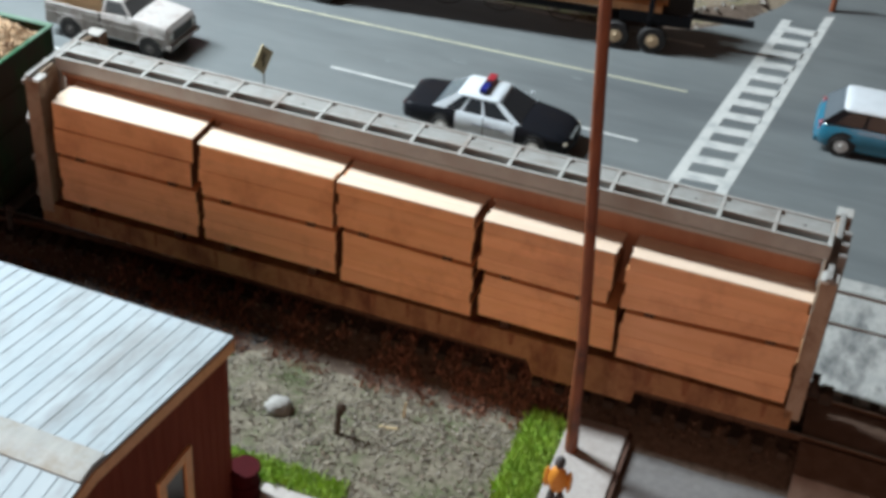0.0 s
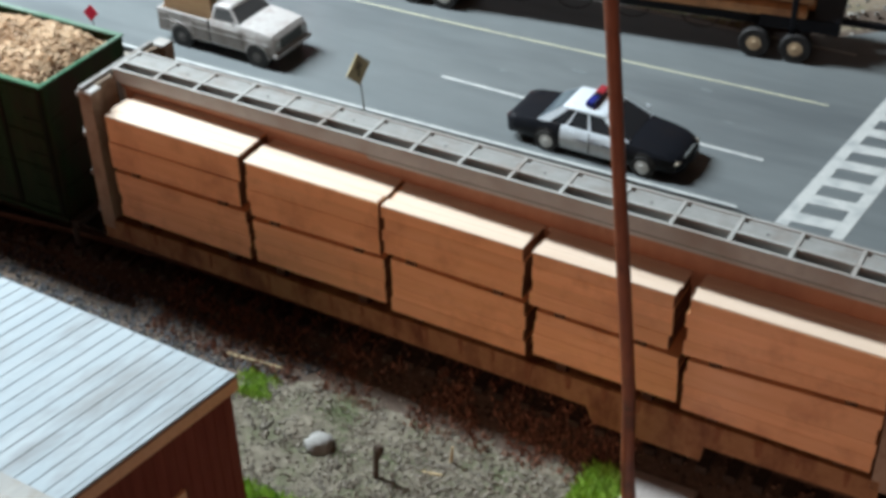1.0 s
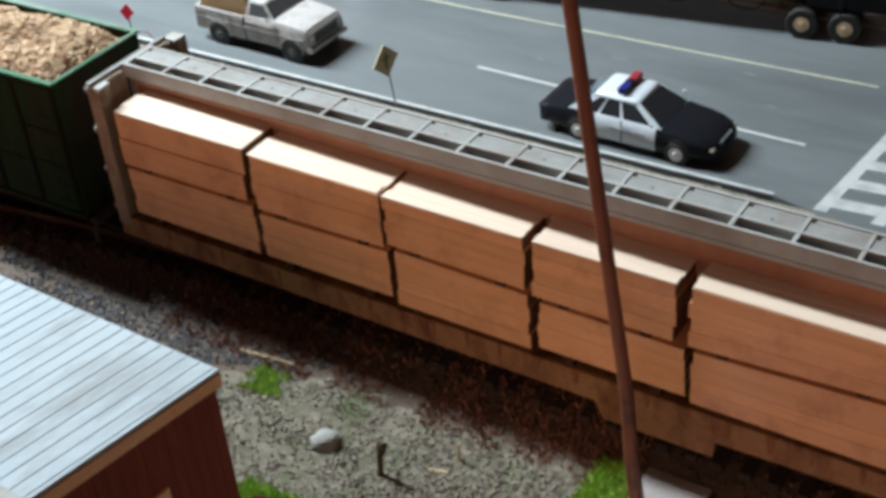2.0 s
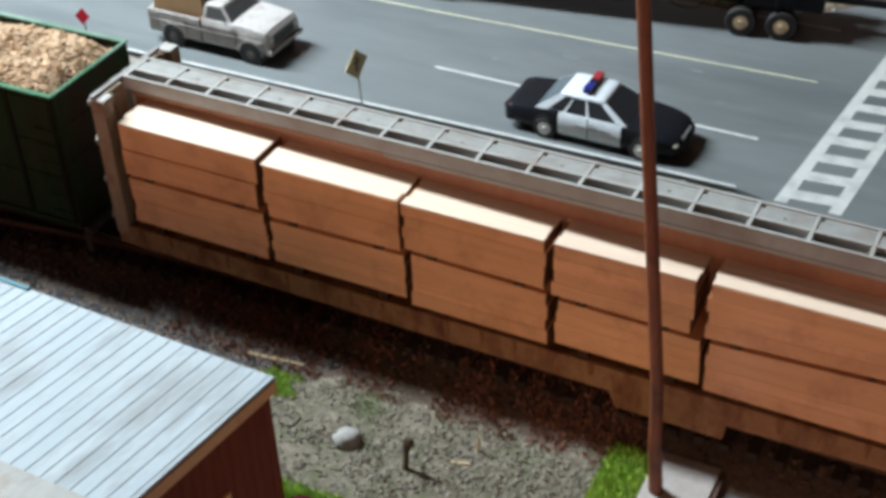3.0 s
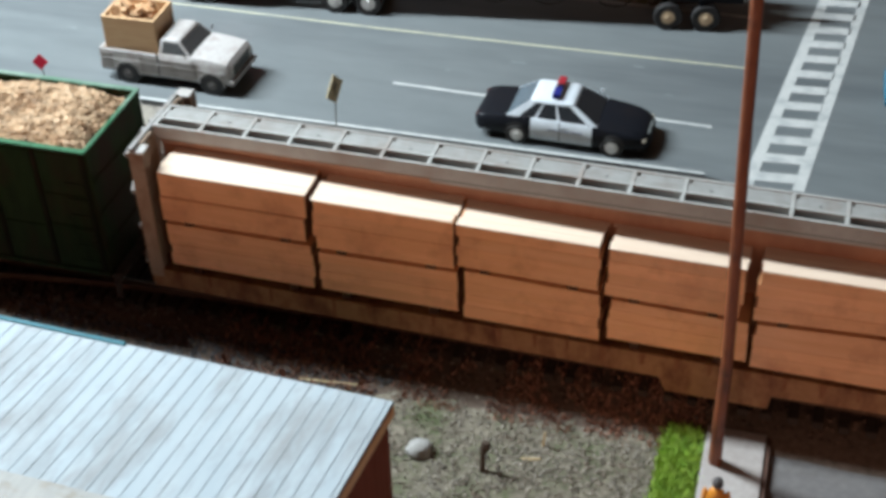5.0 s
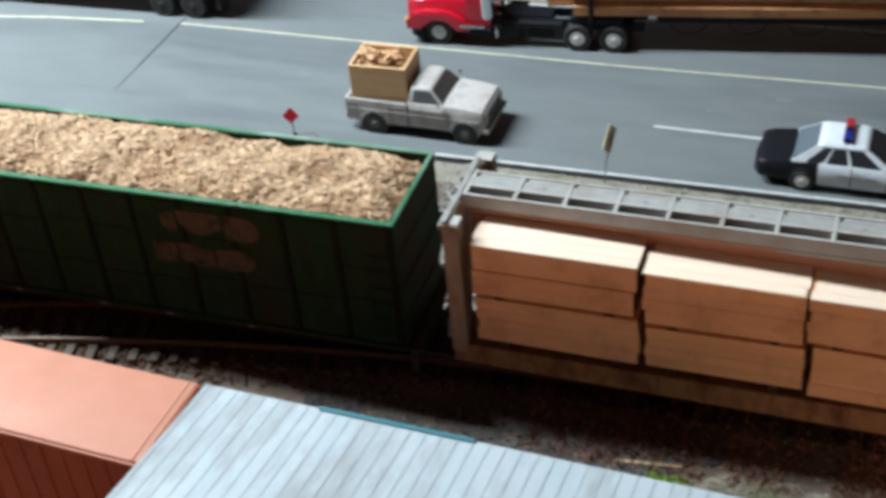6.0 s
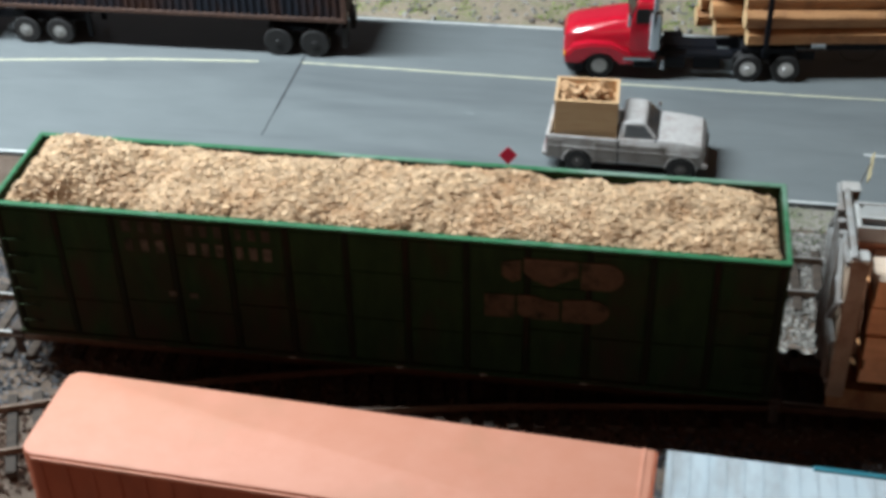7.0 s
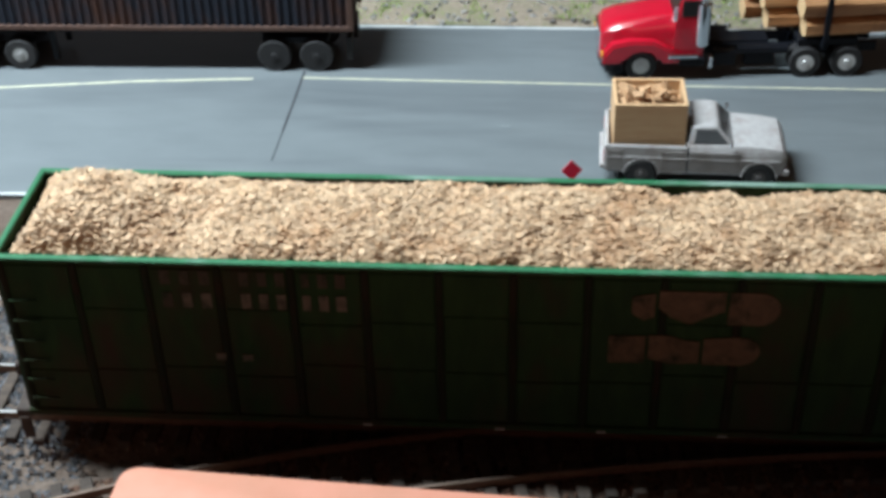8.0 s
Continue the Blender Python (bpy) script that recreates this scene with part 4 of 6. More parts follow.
def chips():
    load = thing("wood_chip_load", at(-29.4, -172.4, 0.4), "heaped pale tan wood chips filling the gondola", "wood chips", kind="stuff")
    bm = B()
    nx, ny = 100, 18
    g = [[bm.verts.new((1.6 + 195.2 * i / nx, -15.3 + 30.6 * j / ny, chip_z(1.6 + 195.2 * i / nx, -15.3 + 30.6 * j / ny) - 0.1)) for i in range(nx + 1)] for j in range(ny + 1)]
    for a, b in zip(g, g[1:]):
        for i in range(nx):
            bm.faces.new((a[i], a[i + 1], b[i + 1], b[i]))
    part("heap", bm, CHIP, load, smooth=True)

    def spot(r):
        x, y = r.uniform(2.2, 196.2), r.uniform(-15.1, 15.1)
        return x, y, chip_z(x, y) + r.uniform(-0.15, 0.3)
    scatter("chip", 26000, spot, (0.26, 0.86), CHIP, "loose pale wood chips", "", 0.7, 11, "chip", load)


chips()

# ---- road vehicles; local x forward, origin on the road under the middle ----


def road_wheel(r, w, rim_mat, hub=0.62):
    """Tyre and rim meshes with the axle along y."""
    bm = B()
    n = 22
    prof = [(-w / 2, r * 0.62), (-w / 2, r * 0.93), (-w * 0.36, r), (w * 0.36, r), (w / 2, r * 0.93), (w / 2, r * 0.62)]
    loft(bm, [[(rr * math.cos(2 * math.pi * i / n), y, rr * math.sin(2 * math.pi * i / n)) for i in range(n)] for y, rr in prof])
    tyre = finish("tyre", bm, TYRE, True)
    bm = B()
    cyl(bm, (0, -w * 0.46, 0), (0, w * 0.52, 0), r * hub, r * hub * 0.96, 18)
    cyl(bm, (0, w * 0.5, 0), (0, w * 0.62, 0), r * hub * 0.45, r * hub * 0.36, 10)
    rim = finish("rim", bm, rim_mat, True)
    return tyre, rim


def put_wheel(parent, meshes, x, y, z):
    w = new("wheel", meshes[0])
    w.parent = parent
    w.matrix_basis = at(x, y, z, 180 if y < 0 else 0)
    again("rim", meshes[1], w, Matrix.Identity(4))
    return w


def ring(x, hw, z0, z1, tuck=0.9, shoulder=0.82, crown=0.3):
    """A car-body cross section: tucked sill, flat flank, rounded shoulder."""
    h = z1 - z0
    half = [(hw * tuck, z0), (hw * 0.985, z0 + h * 0.2), (hw, z0 + h * 0.5), (hw * 0.975, z0 + h * shoulder), (hw * 0.9, z1 - crown), (hw * 0.55, z1)]
    return [(x, y, z) for y, z in half] + [(x, -y, z) for y, z in reversed(half)]


def body(name, secs, material, parent, label=""):
    bm = B()
    loft(bm, [ring(*s) for s in secs])
    return part(name, bm, material, parent, label, smooth=True)


def between(secs, x0, x1):
    """Body sections cut to a stretch of x, with the cut sections worked out."""
    def cut(x):
        for a, b in zip(secs, secs[1:]):
            if a[0] <= x <= b[0]:
                t = (x - a[0]) / (b[0] - a[0])
                return (x,) + tuple(p + (q - p) * t for p, q in zip(a[1:], b[1:]))
    return [cut(x0)] + [s for s in secs if x0 < s[0] < x1] + [cut(x1)]


def arch(parent, x, hw, r):
    # a black disc on each flank stands in for the shaded wheel opening
    for sy in (-1, 1):
        bm = B()
        cyl(bm, (x, sy * (hw - 2.2), 4.2), (x, sy * (hw + 0.05), 4.2), r, seg=20)
        part("wheel_arch", bm, TYRE, parent)


def cabin(parent, base, roof, hwb, hwr, zb, zr, roof_mat, frame_mat, doors, glass=GLASSDARK, edge=0.12, rear=None):
    """Painted greenhouse with a rounded roof and separate dark panes. base and roof are (rear, front) in x."""
    def corner(u, v, s):
        """A point on the flank: u along, v up, s the side."""
        xa, xb = base[0] + (roof[0] - base[0]) * v, base[1] + (roof[1] - base[1]) * v
        return Vector((xa + (xb - xa) * u, s * (hwb + (hwr - hwb) * v), zb + (zr - zb) * v))
    bm = B()
    loft(bm, [[corner(0, v, -1), corner(1, v, -1), corner(1, v, 1), corner(0, v, 1)] for v in (0.0, 1.0)])
    part("cabin_frame", bm, frame_mat, parent)
    bm = B()
    r0, r1 = roof

    def pad(i, z, r):
        """A rounded oblong ring, drawn in by i."""
        out = []
        half = min((r1 - r0) / 2, hwr)
        i *= min(1.0, half / 7.5)
        r = min(r, half - i - 0.2)
        for cx, cy, a0 in ((r1 - i - r, hwr - i - r, 0), (r0 + i + r, hwr - i - r, 90), (r0 + i + r, -hwr + i + r, 180), (r1 - i - r, -hwr + i + r, 270)):
            out += [(cx + r * math.cos(radians(a0 + 30 * k)), cy + r * math.sin(radians(a0 + 30 * k)), z) for k in range(4)]
        return out
    loft(bm, [pad(-0.4, zr - 0.3, 1.3), pad(-0.3, zr + 0.1, 1.5), pad(0.2, zr + 0.55, 1.9), pad(1.4, zr + 0.95, 2.2), pad(3.0, zr + 1.15, 2.2)])
    part("roof", bm, roof_mat, parent, smooth=True)

    def pane(name, a, b, c, d, out):
        """A thin pane set on the frame, its corners in order round."""
        bm = B()
        o = Vector(out) * 0.12
        loft(bm, [[p - o for p in (a, b, c, d)], [p + o for p in (a, b, c, d)]])
        part(name, bm, rear if name == "rear_window" and rear else glass, parent)
    cuts = [0.0] + [(d - base[0]) / (base[1] - base[0]) for d in doors] + [1.0]
    for s in (-1, 1):
        for k, (ua, ub) in enumerate(zip(cuts, cuts[1:])):
            ua2, ub2 = ua + (edge if k == 0 else 0.02), ub - (0.10 if k == len(cuts) - 2 else 0.02)
            pane("side_window", corner(ua2, 0.07, s), corner(ub2, 0.07, s), corner(ub2 - (0.03 if k == len(cuts) - 2 else 0), 0.89, s), corner(ua2 + (0.03 if k == 0 else 0), 0.89, s), (0, s, 0.3))
    for name, u, out in (("rear_window", 0, (-0.6, 0, 0.7)), ("windscreen", 1, (0.6, 0, 0.7))):
        def across(v, k):
            p = corner(u, v, 1)
            return Vector((p.x, p.y * k, p.z))
        pane(name, across(0.03, 0.95), across(0.03, -0.95), across(0.94, -0.93), across(0.94, 0.93), out)


def police_car():
    t = thing("police_car", at(279.4, -58.6, 0, -1.3), "black and white police sedan with red and blue light bar", "police car")
    secs = [(-32.2, 7.4, 4.6, 7.4), (-31.8, 9.0, 4.0, 8.5), (-30.8, 10.1, 3.3, 9.2), (-28, 10.7, 2.9, 9.7), (-22, 11.0, 2.6, 10.2), (-15, 11.2, 2.4, 10.7), (-10.5, 11.3, 2.3, 10.8), (8.5, 11.3, 2.3, 10.6),
            (13, 11.2, 2.4, 10.2), (19, 11.0, 2.6, 9.5), (23, 10.6, 2.8, 8.8), (25.8, 9.8, 3.1, 8.0), (27.4, 8.4, 3.6, 7.3), (28.4, 6.6, 4.2, 6.6), (28.8, 4.6, 4.6, 6.1)]
    body("rear_body", between(secs, -32.2, -12.0), BLACKPAINT, t, "gloss black rear body and boot")
    body("door_section", between(secs, -12.0, 9.6), WHITEPAINT, t, "white door section")
    body("front_body", between(secs, 9.6, 28.8), BLACKPAINT, t, "gloss black bonnet and wings")
    cabin(t, (-20.6, 11.2), (-12.6, 2.4), 9.9, 7.1, 10.2, 15.7, WHITEPAINT, WHITEPAINT, (-10.6, -2.2), WINDOWBLUE, 0.13, REARGLASS)
    for sy in (-1, 1):
        bm = B()
        box(bm, -1.8, -1.5, sy * 11.3 - 0.12, sy * 11.3 + 0.12, 3.4, 11.0)
        part("door_seam", bm, DARKSEAM, t)
        for x in (-8.6, 0.6):
            bm = B()
            box(bm, x, x + 1.6, sy * 11.42 - 0.15, sy * 11.42 + 0.15, 9.3, 9.7, 0.08)
            part("door_handle", bm, WHITEPAINT, t)
        for xa, xb in ((-5.6, -2.4), (-1.6, 2.0), (2.5, 6.4)):
            bm = B()
            box(bm, xa, xb, sy * 11.36 - 0.08, sy * 11.36 + 0.08, 7.0, 7.9, 0.05)
            part("lettering_bar", bm, DOORTEXT, t, "pale blue door lettering as a bar")
        bm = B()
        box(bm, 8.0, 9.4, sy * 11.0 - 0.3 + sy * 0.8, sy * 11.0 + 0.3 + sy * 0.8, 11.3, 12.5, 0.25)
        part("mirror", bm, WHITEPAINT, t)
        bm = B()
        box(bm, 25.7, 28.0, sy * 6.3 - 2.8, sy * 6.3 + 2.8, 5.7, 6.9, 0.45)
        part("headlight", bm, BEIGELAMP, t, "beige headlamp strip")
        bm = B()
        box(bm, -32.2, -30.7, sy * 7.6 - 1.5, sy * 7.6 + 1.5, 7.0, 8.6, 0.4)
        part("tail_light", bm, TAILLENS, t)
    bm = B()
    prism(bm, [(25.0, -10.4), (27.3, -9.6), (28.8, -6.6), (29.4, 0), (28.8, 6.6), (27.3, 9.6), (25.0, 10.4)], 3.6, 5.8, "z")
    part("front_bumper", bm, BLACKPAINT, t)
    bm = B()
    prism(bm, [(-28.7, -10.7), (-31.0, -10.0), (-32.6, -7.2), (-33.1, 0), (-32.6, 7.2), (-31.0, 10.0), (-28.7, 10.7)], 3.6, 6.0, "z")
    part("rear_bumper", bm, BLACKPAINT, t)
    bm = B()
    box(bm, 27.7, 28.6, -4.4, 4.4, 5.9, 7.4, 0.2)
    part("grille", bm, RECESS, t)
    bar = thing_part("light_bar", t)
    for nm, y0, y1, m in (("red_lens", 1.2, 7.4, REDLENS), ("centre_block", -1.2, 1.2, BLACKPAINT), ("blue_lens", -7.4, -1.2, BLUELENS)):
        bm = B()
        box(bm, -5.6, -2.8, y0 * 0.85, y1 * 0.85, 16.9, 18.9, 0.5, 2)
        part(nm, bm, m, bar)
    ws = road_wheel(3.7, 2.6, RIM, 0.66)
    for x in (-16.7, 16.7):
        arch(t, x, 11.05, 4.4)
        for sy in (-1, 1):
            put_wheel(t, ws, x, sy * 10.1, 3.7)


def pickup():
    t = thing("pickup_truck", at(128.3, -53.2, 0, -1.8), "weathered silver-grey pickup truck parked on the road", "pickup truck")
    hw = 11.0
    front = [(-3.0, 11.0, 4.0, 14.0), (6, 11.0, 4.0, 14.2), (10.5, 11.0, 4.0, 14.4), (18, 10.8, 4.0, 14.0), (24.4, 10.5, 4.3, 13.2), (25.8, 9.9, 5.0, 11.6)]
    body("cab_body", between(front, -3.0, 9.5), SILVER, t)
    body("bonnet", between(front, 9.5, 25.8), SILVER, t, "pale flat bonnet")
    cabin(t, (-2.8, 10.4), (-1.9, 6.0), 9.5, 8.0, 14.0, 18.7, SILVER, SILVER, (), TINTGLASS)
    for sy in (-1, 1):
        bm = B()
        y0, y1 = sorted((sy * hw, sy * (hw - 1.3)))
        prism(bm, [(-27, 4.6), (-3.0, 4.2), (-3.0, 13.6), (-27, 13.6)], y0, y1)
        bmesh.ops.bevel(bm, geom=bm.edges[:], offset=0.35, segments=2, affect="EDGES")
        part("bed_side", bm, SILVER, t)
        bm = B()
        box(bm, -26.6, 24.0, sy * hw - 0.16, sy * hw + 0.16, 9.4, 10.0, 0.08)
        part("side_moulding", bm, SILVER, t)
        for xa, xb in ((-26.4, -21.6), (-10.4, -3.2), (-2.4, 12.6)):
            bm = B()
            box(bm, xa, xb, sy * hw - 0.1, sy * hw + 0.1, 5.6, 12.0, 0.06)
            part("side_band", bm, BANDGREY, t, "brown lower side band, carried up the flank to darken it as shade")
        for xw in (-16.0, 18.3):
            bm = B()
            for i in range(12):
                a0, a1 = math.pi * i / 12, math.pi * (i + 1) / 12
                cyl(bm, (xw + 5.2 * math.cos(a0), sy * (hw - 0.05), 4.2 + 5.0 * math.sin(a0)), (xw + 5.2 * math.cos(a1), sy * (hw - 0.05), 4.2 + 5.0 * math.sin(a1)), 0.24, seg=6)
            part("arch_lip", bm, SILVER, t)
        bm = B()
        box(bm, 24.6, 26.1, sy * 7.9 - 1.2, sy * 7.9 + 1.2, 8.6, 10.8, 0.4)
        part("headlight", bm, HEADLAMP, t)
        bm = B()
        box(bm, -27.4, -26.6, sy * 9.6 - 0.7, sy * 9.6 + 0.7, 7.6, 11.4, 0.2)
        part("tail_light", bm, REDLENS, t)
        bm = B()
        box(bm, 9.0, 9.9, sy * 11.6 - 0.8, sy * 11.6 + 0.8, 14.4, 16.2, 0.25)
        part("mirror", bm, CHROME, t)
        bm = B()
        box(bm, -2.9, -2.6, sy * hw - 0.1, sy * hw + 0.1, 5, 13.8)
        part("door_seam", bm, DARKSEAM, t)
    bm = B()
    box(bm, -27.2, -25.9, -hw + 0.4, hw - 0.4, 5.5, 13.4, 0.35)
    part("tailgate", bm, SILVER, t)
    bm = B()
    box(bm, -26.5, -3.0, -hw + 1, hw - 1, 6.6, 7.6)
    part("bed_floor", bm, SILVER, t)
    bm = B()
    box(bm, 25.0, 27.0, -10.6, 10.6, 4.8, 6.6, 0.4, 2)
    part("front_bumper", bm, SILVER, t, "grey bumper")
    bm = B()
    box(bm, 25.3, 26.2, -6.4, 6.4, 7.4, 11.2, 0.2)
    part("grille", bm, RECESS, t, "dark grille")
    bm = B()
    box(bm, -28.4, -27.0, -9.6, 9.6, 4.6, 6.2, 0.3)
    part("rear_bumper", bm, SILVER, t)
    bm = B()
    box(bm, -22, 22, -5, 5, 2.8, 5.0)
    part("chassis", bm, UNDER, t)
    ws = road_wheel(4.2, 2.8, DARKHUB, 0.5)
    for x in (-16.0, 18.3):
        arch(t, x, hw - 0.05, 4.9)
        for sy in (-1, 1):
            put_wheel(t, ws, x, sy * 9.8, 4.1)
    # the wooden crate in the bed, and the firewood in it
    m = t.matrix_basis
    c = thing("wooden_crate", m @ at(-14.6, -0.2, 7.6, 3.0), "open plywood crate standing in the pickup bed", "crate")
    for nm, b in (("side_board", (-10.6, 10.6, -8.2, -7.2, 0, 18.4)), ("side_board", (-10.6, 10.6, 7.2, 8.2, 0, 18.4)), ("end_board", (-10.6, -9.6, -7.2, 7.2, 0, 18.4)), ("end_board", (9.6, 10.6, -7.2, 7.2, 0, 18.4)), ("base_board", (-9.6, 9.6, -7.2, 7.2, 0, 1))):
        bm = B()
        box(bm, *b, 0.12)
        part(nm, bm, PLY, c)
    rng = random.Random(8)
    f = thing("firewood_pile", m @ at(-14.6, -0.2, 7.6, 3.0), "loose split firewood heaped in the crate", "firewood")
    bm = B()
    box(bm, -9.5, 9.5, -7, 7, 1.2, 13.5)
    part("lower_firewood", bm, SPLIT, f)
    for i in range(64):
        bm = B()
        l, w, h = rng.uniform(4.0, 8.4), rng.uniform(1.2, 2.8), rng.uniform(0.5, 1.1)
        prism(bm, [(-l / 2, -h / 2), (l / 2, -h / 2 + rng.uniform(-.3, .3)), (l / 2, h / 2 - rng.uniform(0, h * 0.7)), (-l / 2, h / 2)], -w / 2, w / 2)
        part("split_log", bm, SPLIT, f, at=at(rng.uniform(-7.2, 7.2), rng.uniform(-4.6, 4.6), 14 + rng.uniform(0, 4.4), rng.uniform(0, 360), rng.gauss(0, 30), rng.gauss(0, 26)))


def blue_car():
    t = thing("blue_hatchback", at(409.6, -10.8, 0, 2.0) @ Matrix.Scale(1.14, 4), "small metallic blue hatchback with a white roof", "car")
    secs = [(-22.6, 5.6, 4.8, 7.6), (-22.0, 7.8, 3.6, 8.8), (-20.6, 9.2, 2.8, 9.9), (-18, 9.9, 2.4, 10.6), (-8, 10.1, 2.2, 11.0), (6, 10.1, 2.2, 11.0), (14, 9.9, 2.4, 10.6), (19.5, 9.2, 3.0, 9.4), (21.5, 7.8, 4.2, 7.6)]
    body("body", secs, BLUEPAINT, t)
    cabin(t, (-20.4, 10.0), (-14.8, 3.6), 9.4, 8.0, 10.4, 15.6, WHITEPAINT, BLACKPAINT, (-8.0, 1.5), GLASSDARK, 0.12, REARGLASS)
    for sy in (-1, 1):
        bm = B()
        box(bm, -21.4, -20.2, sy * 7.6 - 1.0, sy * 7.6 + 1.0, 7.0, 10.0, 0.3)
        part("tail_light", bm, REDLENS, t)
        bm = B()
        cyl(bm, (20.0, sy * 6.8, 8.2), (21.4, sy * 6.8, 8.0), 1.3, seg=12)
        part("headlight", bm, HEADLAMP, t)
    bm = B()
    box(bm, -22.2, -20.8, -8.8, 8.8, 3.2, 5.0, 0.4, 2)
    part("rear_bumper", bm, BLUEPAINT, t)
    bm = B()
    box(bm, -22.4, -21.9, -7.6, 7.6, 4.4, 4.8, 0.1)
    part("bumper_strip", bm, CHROME, t, "bright bumper strip")
    ws = road_wheel(3.6, 2.4, RIM)
    for x in (-13.4, 13.6):
        arch(t, x, 9.95, 4.3)
        for sy in (-1, 1):
            put_wheel(t, ws, x, sy * 9.0, 3.6)


def log_truck():
    base = at(114, 14.1, 0, 4.0)
    tail = at(176.8, 18.5, 0, 7.7) @ at(-63, 0)
    t = thing("log_truck", base, "red conventional log truck tractor with chrome stacks on the road", "truck")
    # local x runs backwards along the rig: 0 at the front axle, the cab faces west
    bm = B()
    def hood(x, hw, z0, z1):
        half = [(hw, z0), (hw, z0 + (z1 - z0) * 0.62), (hw * 0.93, z0 + (z1 - z0) * 0.84), (hw * 0.72, z1 - 0.5), (hw * 0.35, z1)]
        return [(x, -y, z) for y, z in half] + [(x, y, z) for y, z in reversed(half)]
    loft(bm, [hood(-13.6, 7.4, 7, 14.4), hood(-13.2, 8.2, 6.6, 16.4), hood(-11.6, 8.9, 6.4, 18.4), hood(-8, 9.3, 6.2, 19.6), hood(0, 9.7, 6.2, 21.0), hood(11, 10.2, 6.2, 22.6)])
    part("bonnet", bm, REDPAINT, t, "sloping gloss red bonnet", smooth=True)
    for sy in (-1, 1):
        bm = B()
        pts = [(-13.0, 6.6), (-13.0, 9.6), (-10.0, 13.4), (-4.0, 14.8), (4, 14.4), (10, 11.4), (13, 8.0), (13, 6.4), (7.2, 6.4), (6.2, 9.2), (3.4, 11.4), (0, 12.0), (-3.4, 11.2), (-6, 9.0), (-7, 6.6)]
        y0, y1 = sorted((sy * 13.4, sy * 8.6))
        prism(bm, pts, y0, y1)
        bmesh.ops.bevel(bm, geom=[e for e in bm.edges if abs(e.verts[0].co.y - e.verts[1].co.y) < 0.1], offset=0.7, segments=2, affect="EDGES")
        part("wing", bm, REDPAINT, t, "flared red front wing", smooth=True)
        bm = B()
        box(bm, 12.5, 21.4, sy * 11.6 - 1.5, sy * 11.6 + 1.5, 5.2, 8.2, 0.5)
        fuel = part("fuel_tank", bm, BLACKPAINT, t)
        bm = B()
        box(bm, 8.8, 18.8, sy * 13.1 - 0.5, sy * 13.1 + 0.5, 8.4, 9.8, 0.3)
        part("step", bm, CHROME, fuel, "bright step plate")
        bm = B()
        cyl(bm, (19.8, sy * 11.2, 12.0), (19.8, sy * 11.2, 37.0), 1.3, seg=12)
        stack = part("exhaust_stack", bm, CHROME, t, "chrome exhaust stack", smooth=True)
        bm = B()
        cyl(bm, (19.8, sy * 11.2, 13.0), (19.8, sy * 11.2, 27.5), 2.5, seg=14)
        part("heat_shield", bm, CHROME, stack, smooth=True)
        bm = B()
        box(bm, 9.6, 10.8, sy * 12.6 - 0.7, sy * 12.6 + 0.7, 21.6, 27.6, 0.4)
        part("mirror", bm, CHROME, t, "chrome mirror")
        bm = B()
        box(bm, 12.6, 18.8, sy * 11.0 - 0.2, sy * 11.0 + 0.2, 22.6, 28.4, 0.2)
        part("side_window", bm, GLASSDARK, t, "dark side window")
        bm = B()
        cyl(bm, (-12.9, sy * 11.2, 9.6), (-13.5, sy * 11.2, 9.6), 1.3, seg=12)
        part("headlight", bm, AMBER, t)
        bm = B()
        box(bm, 22.8, 23.8, sy * 11.6 - 1.2, sy * 11.6 + 1.2, 4.4, 8.6, 0.2)
        part("mud_flap", bm, CHROME, t)
    bm = B()
    loft(bm, [[(10.6, -11.0, 6.4), (20.6, -11.0, 6.4), (20.6, 11.0, 6.4), (10.6, 11.0, 6.4)],
              [(10.8, -11.0, 22.2), (20.6, -11.0, 22.2), (20.6, 11.0, 22.2), (10.8, 11.0, 22.2)],
              [(13.2, -10.2, 29.6), (20.2, -10.2, 29.6), (20.2, 10.2, 29.6), (13.2, 10.2, 29.6)],
              [(14.6, -9.4, 30.8), (19.6, -9.4, 30.8), (19.6, 9.4, 30.8), (14.6, 9.4, 30.8)]])
    part("cab", bm, REDPAINT, t, smooth=True)
    bm = B()
    loft(bm, [[(10.2, -9.2, 22.6), (10.9, -9.2, 22.6), (10.9, 9.2, 22.6), (10.2, 9.2, 22.6)], [(12.5, -8.6, 28.8), (13.2, -8.6, 28.8), (13.2, 8.6, 28.8), (12.5, 8.6, 28.8)]])
    part("windscreen", bm, GLASSDARK, t)
    bm = B()
    prism(bm, [(-6, -12.6), (-9.3, -12.4), (-11.6, -10.6), (-12.9, -6.5), (-13.3, 0), (-12.9, 6.5), (-11.6, 10.6), (-9.3, 12.4), (-6, 12.6)], 2.6, 7.2, "z")
    bmesh.ops.bevel(bm, geom=[e for e in bm.edges if abs(e.verts[0].co.z - e.verts[1].co.z) < 0.1], offset=0.6, segments=2, affect="EDGES")
    part("bumper", bm, BLACKPAINT, t, "black front bumper")
    bm = B()
    box(bm, -13.8, -13.2, -6.6, 6.6, 8.0, 15.6, 0.2)
    part("grille", bm, CHROME, t)
    for sy in (-1, 1):
        bm = B()
        box(bm, -6, 80, sy * 4.6 - 0.8, sy * 4.6 + 0.8, 6.2, 9.4)
        part("frame_rail", bm, BLACKPAINT, t)
    for x in (28, 40, 52):
        bm = B()
        box(bm, x, x + 1.6, -4.6, 4.6, 6.6, 9.0)
        part("cross_member", bm, BLACKPAINT, t)
    bm = B()
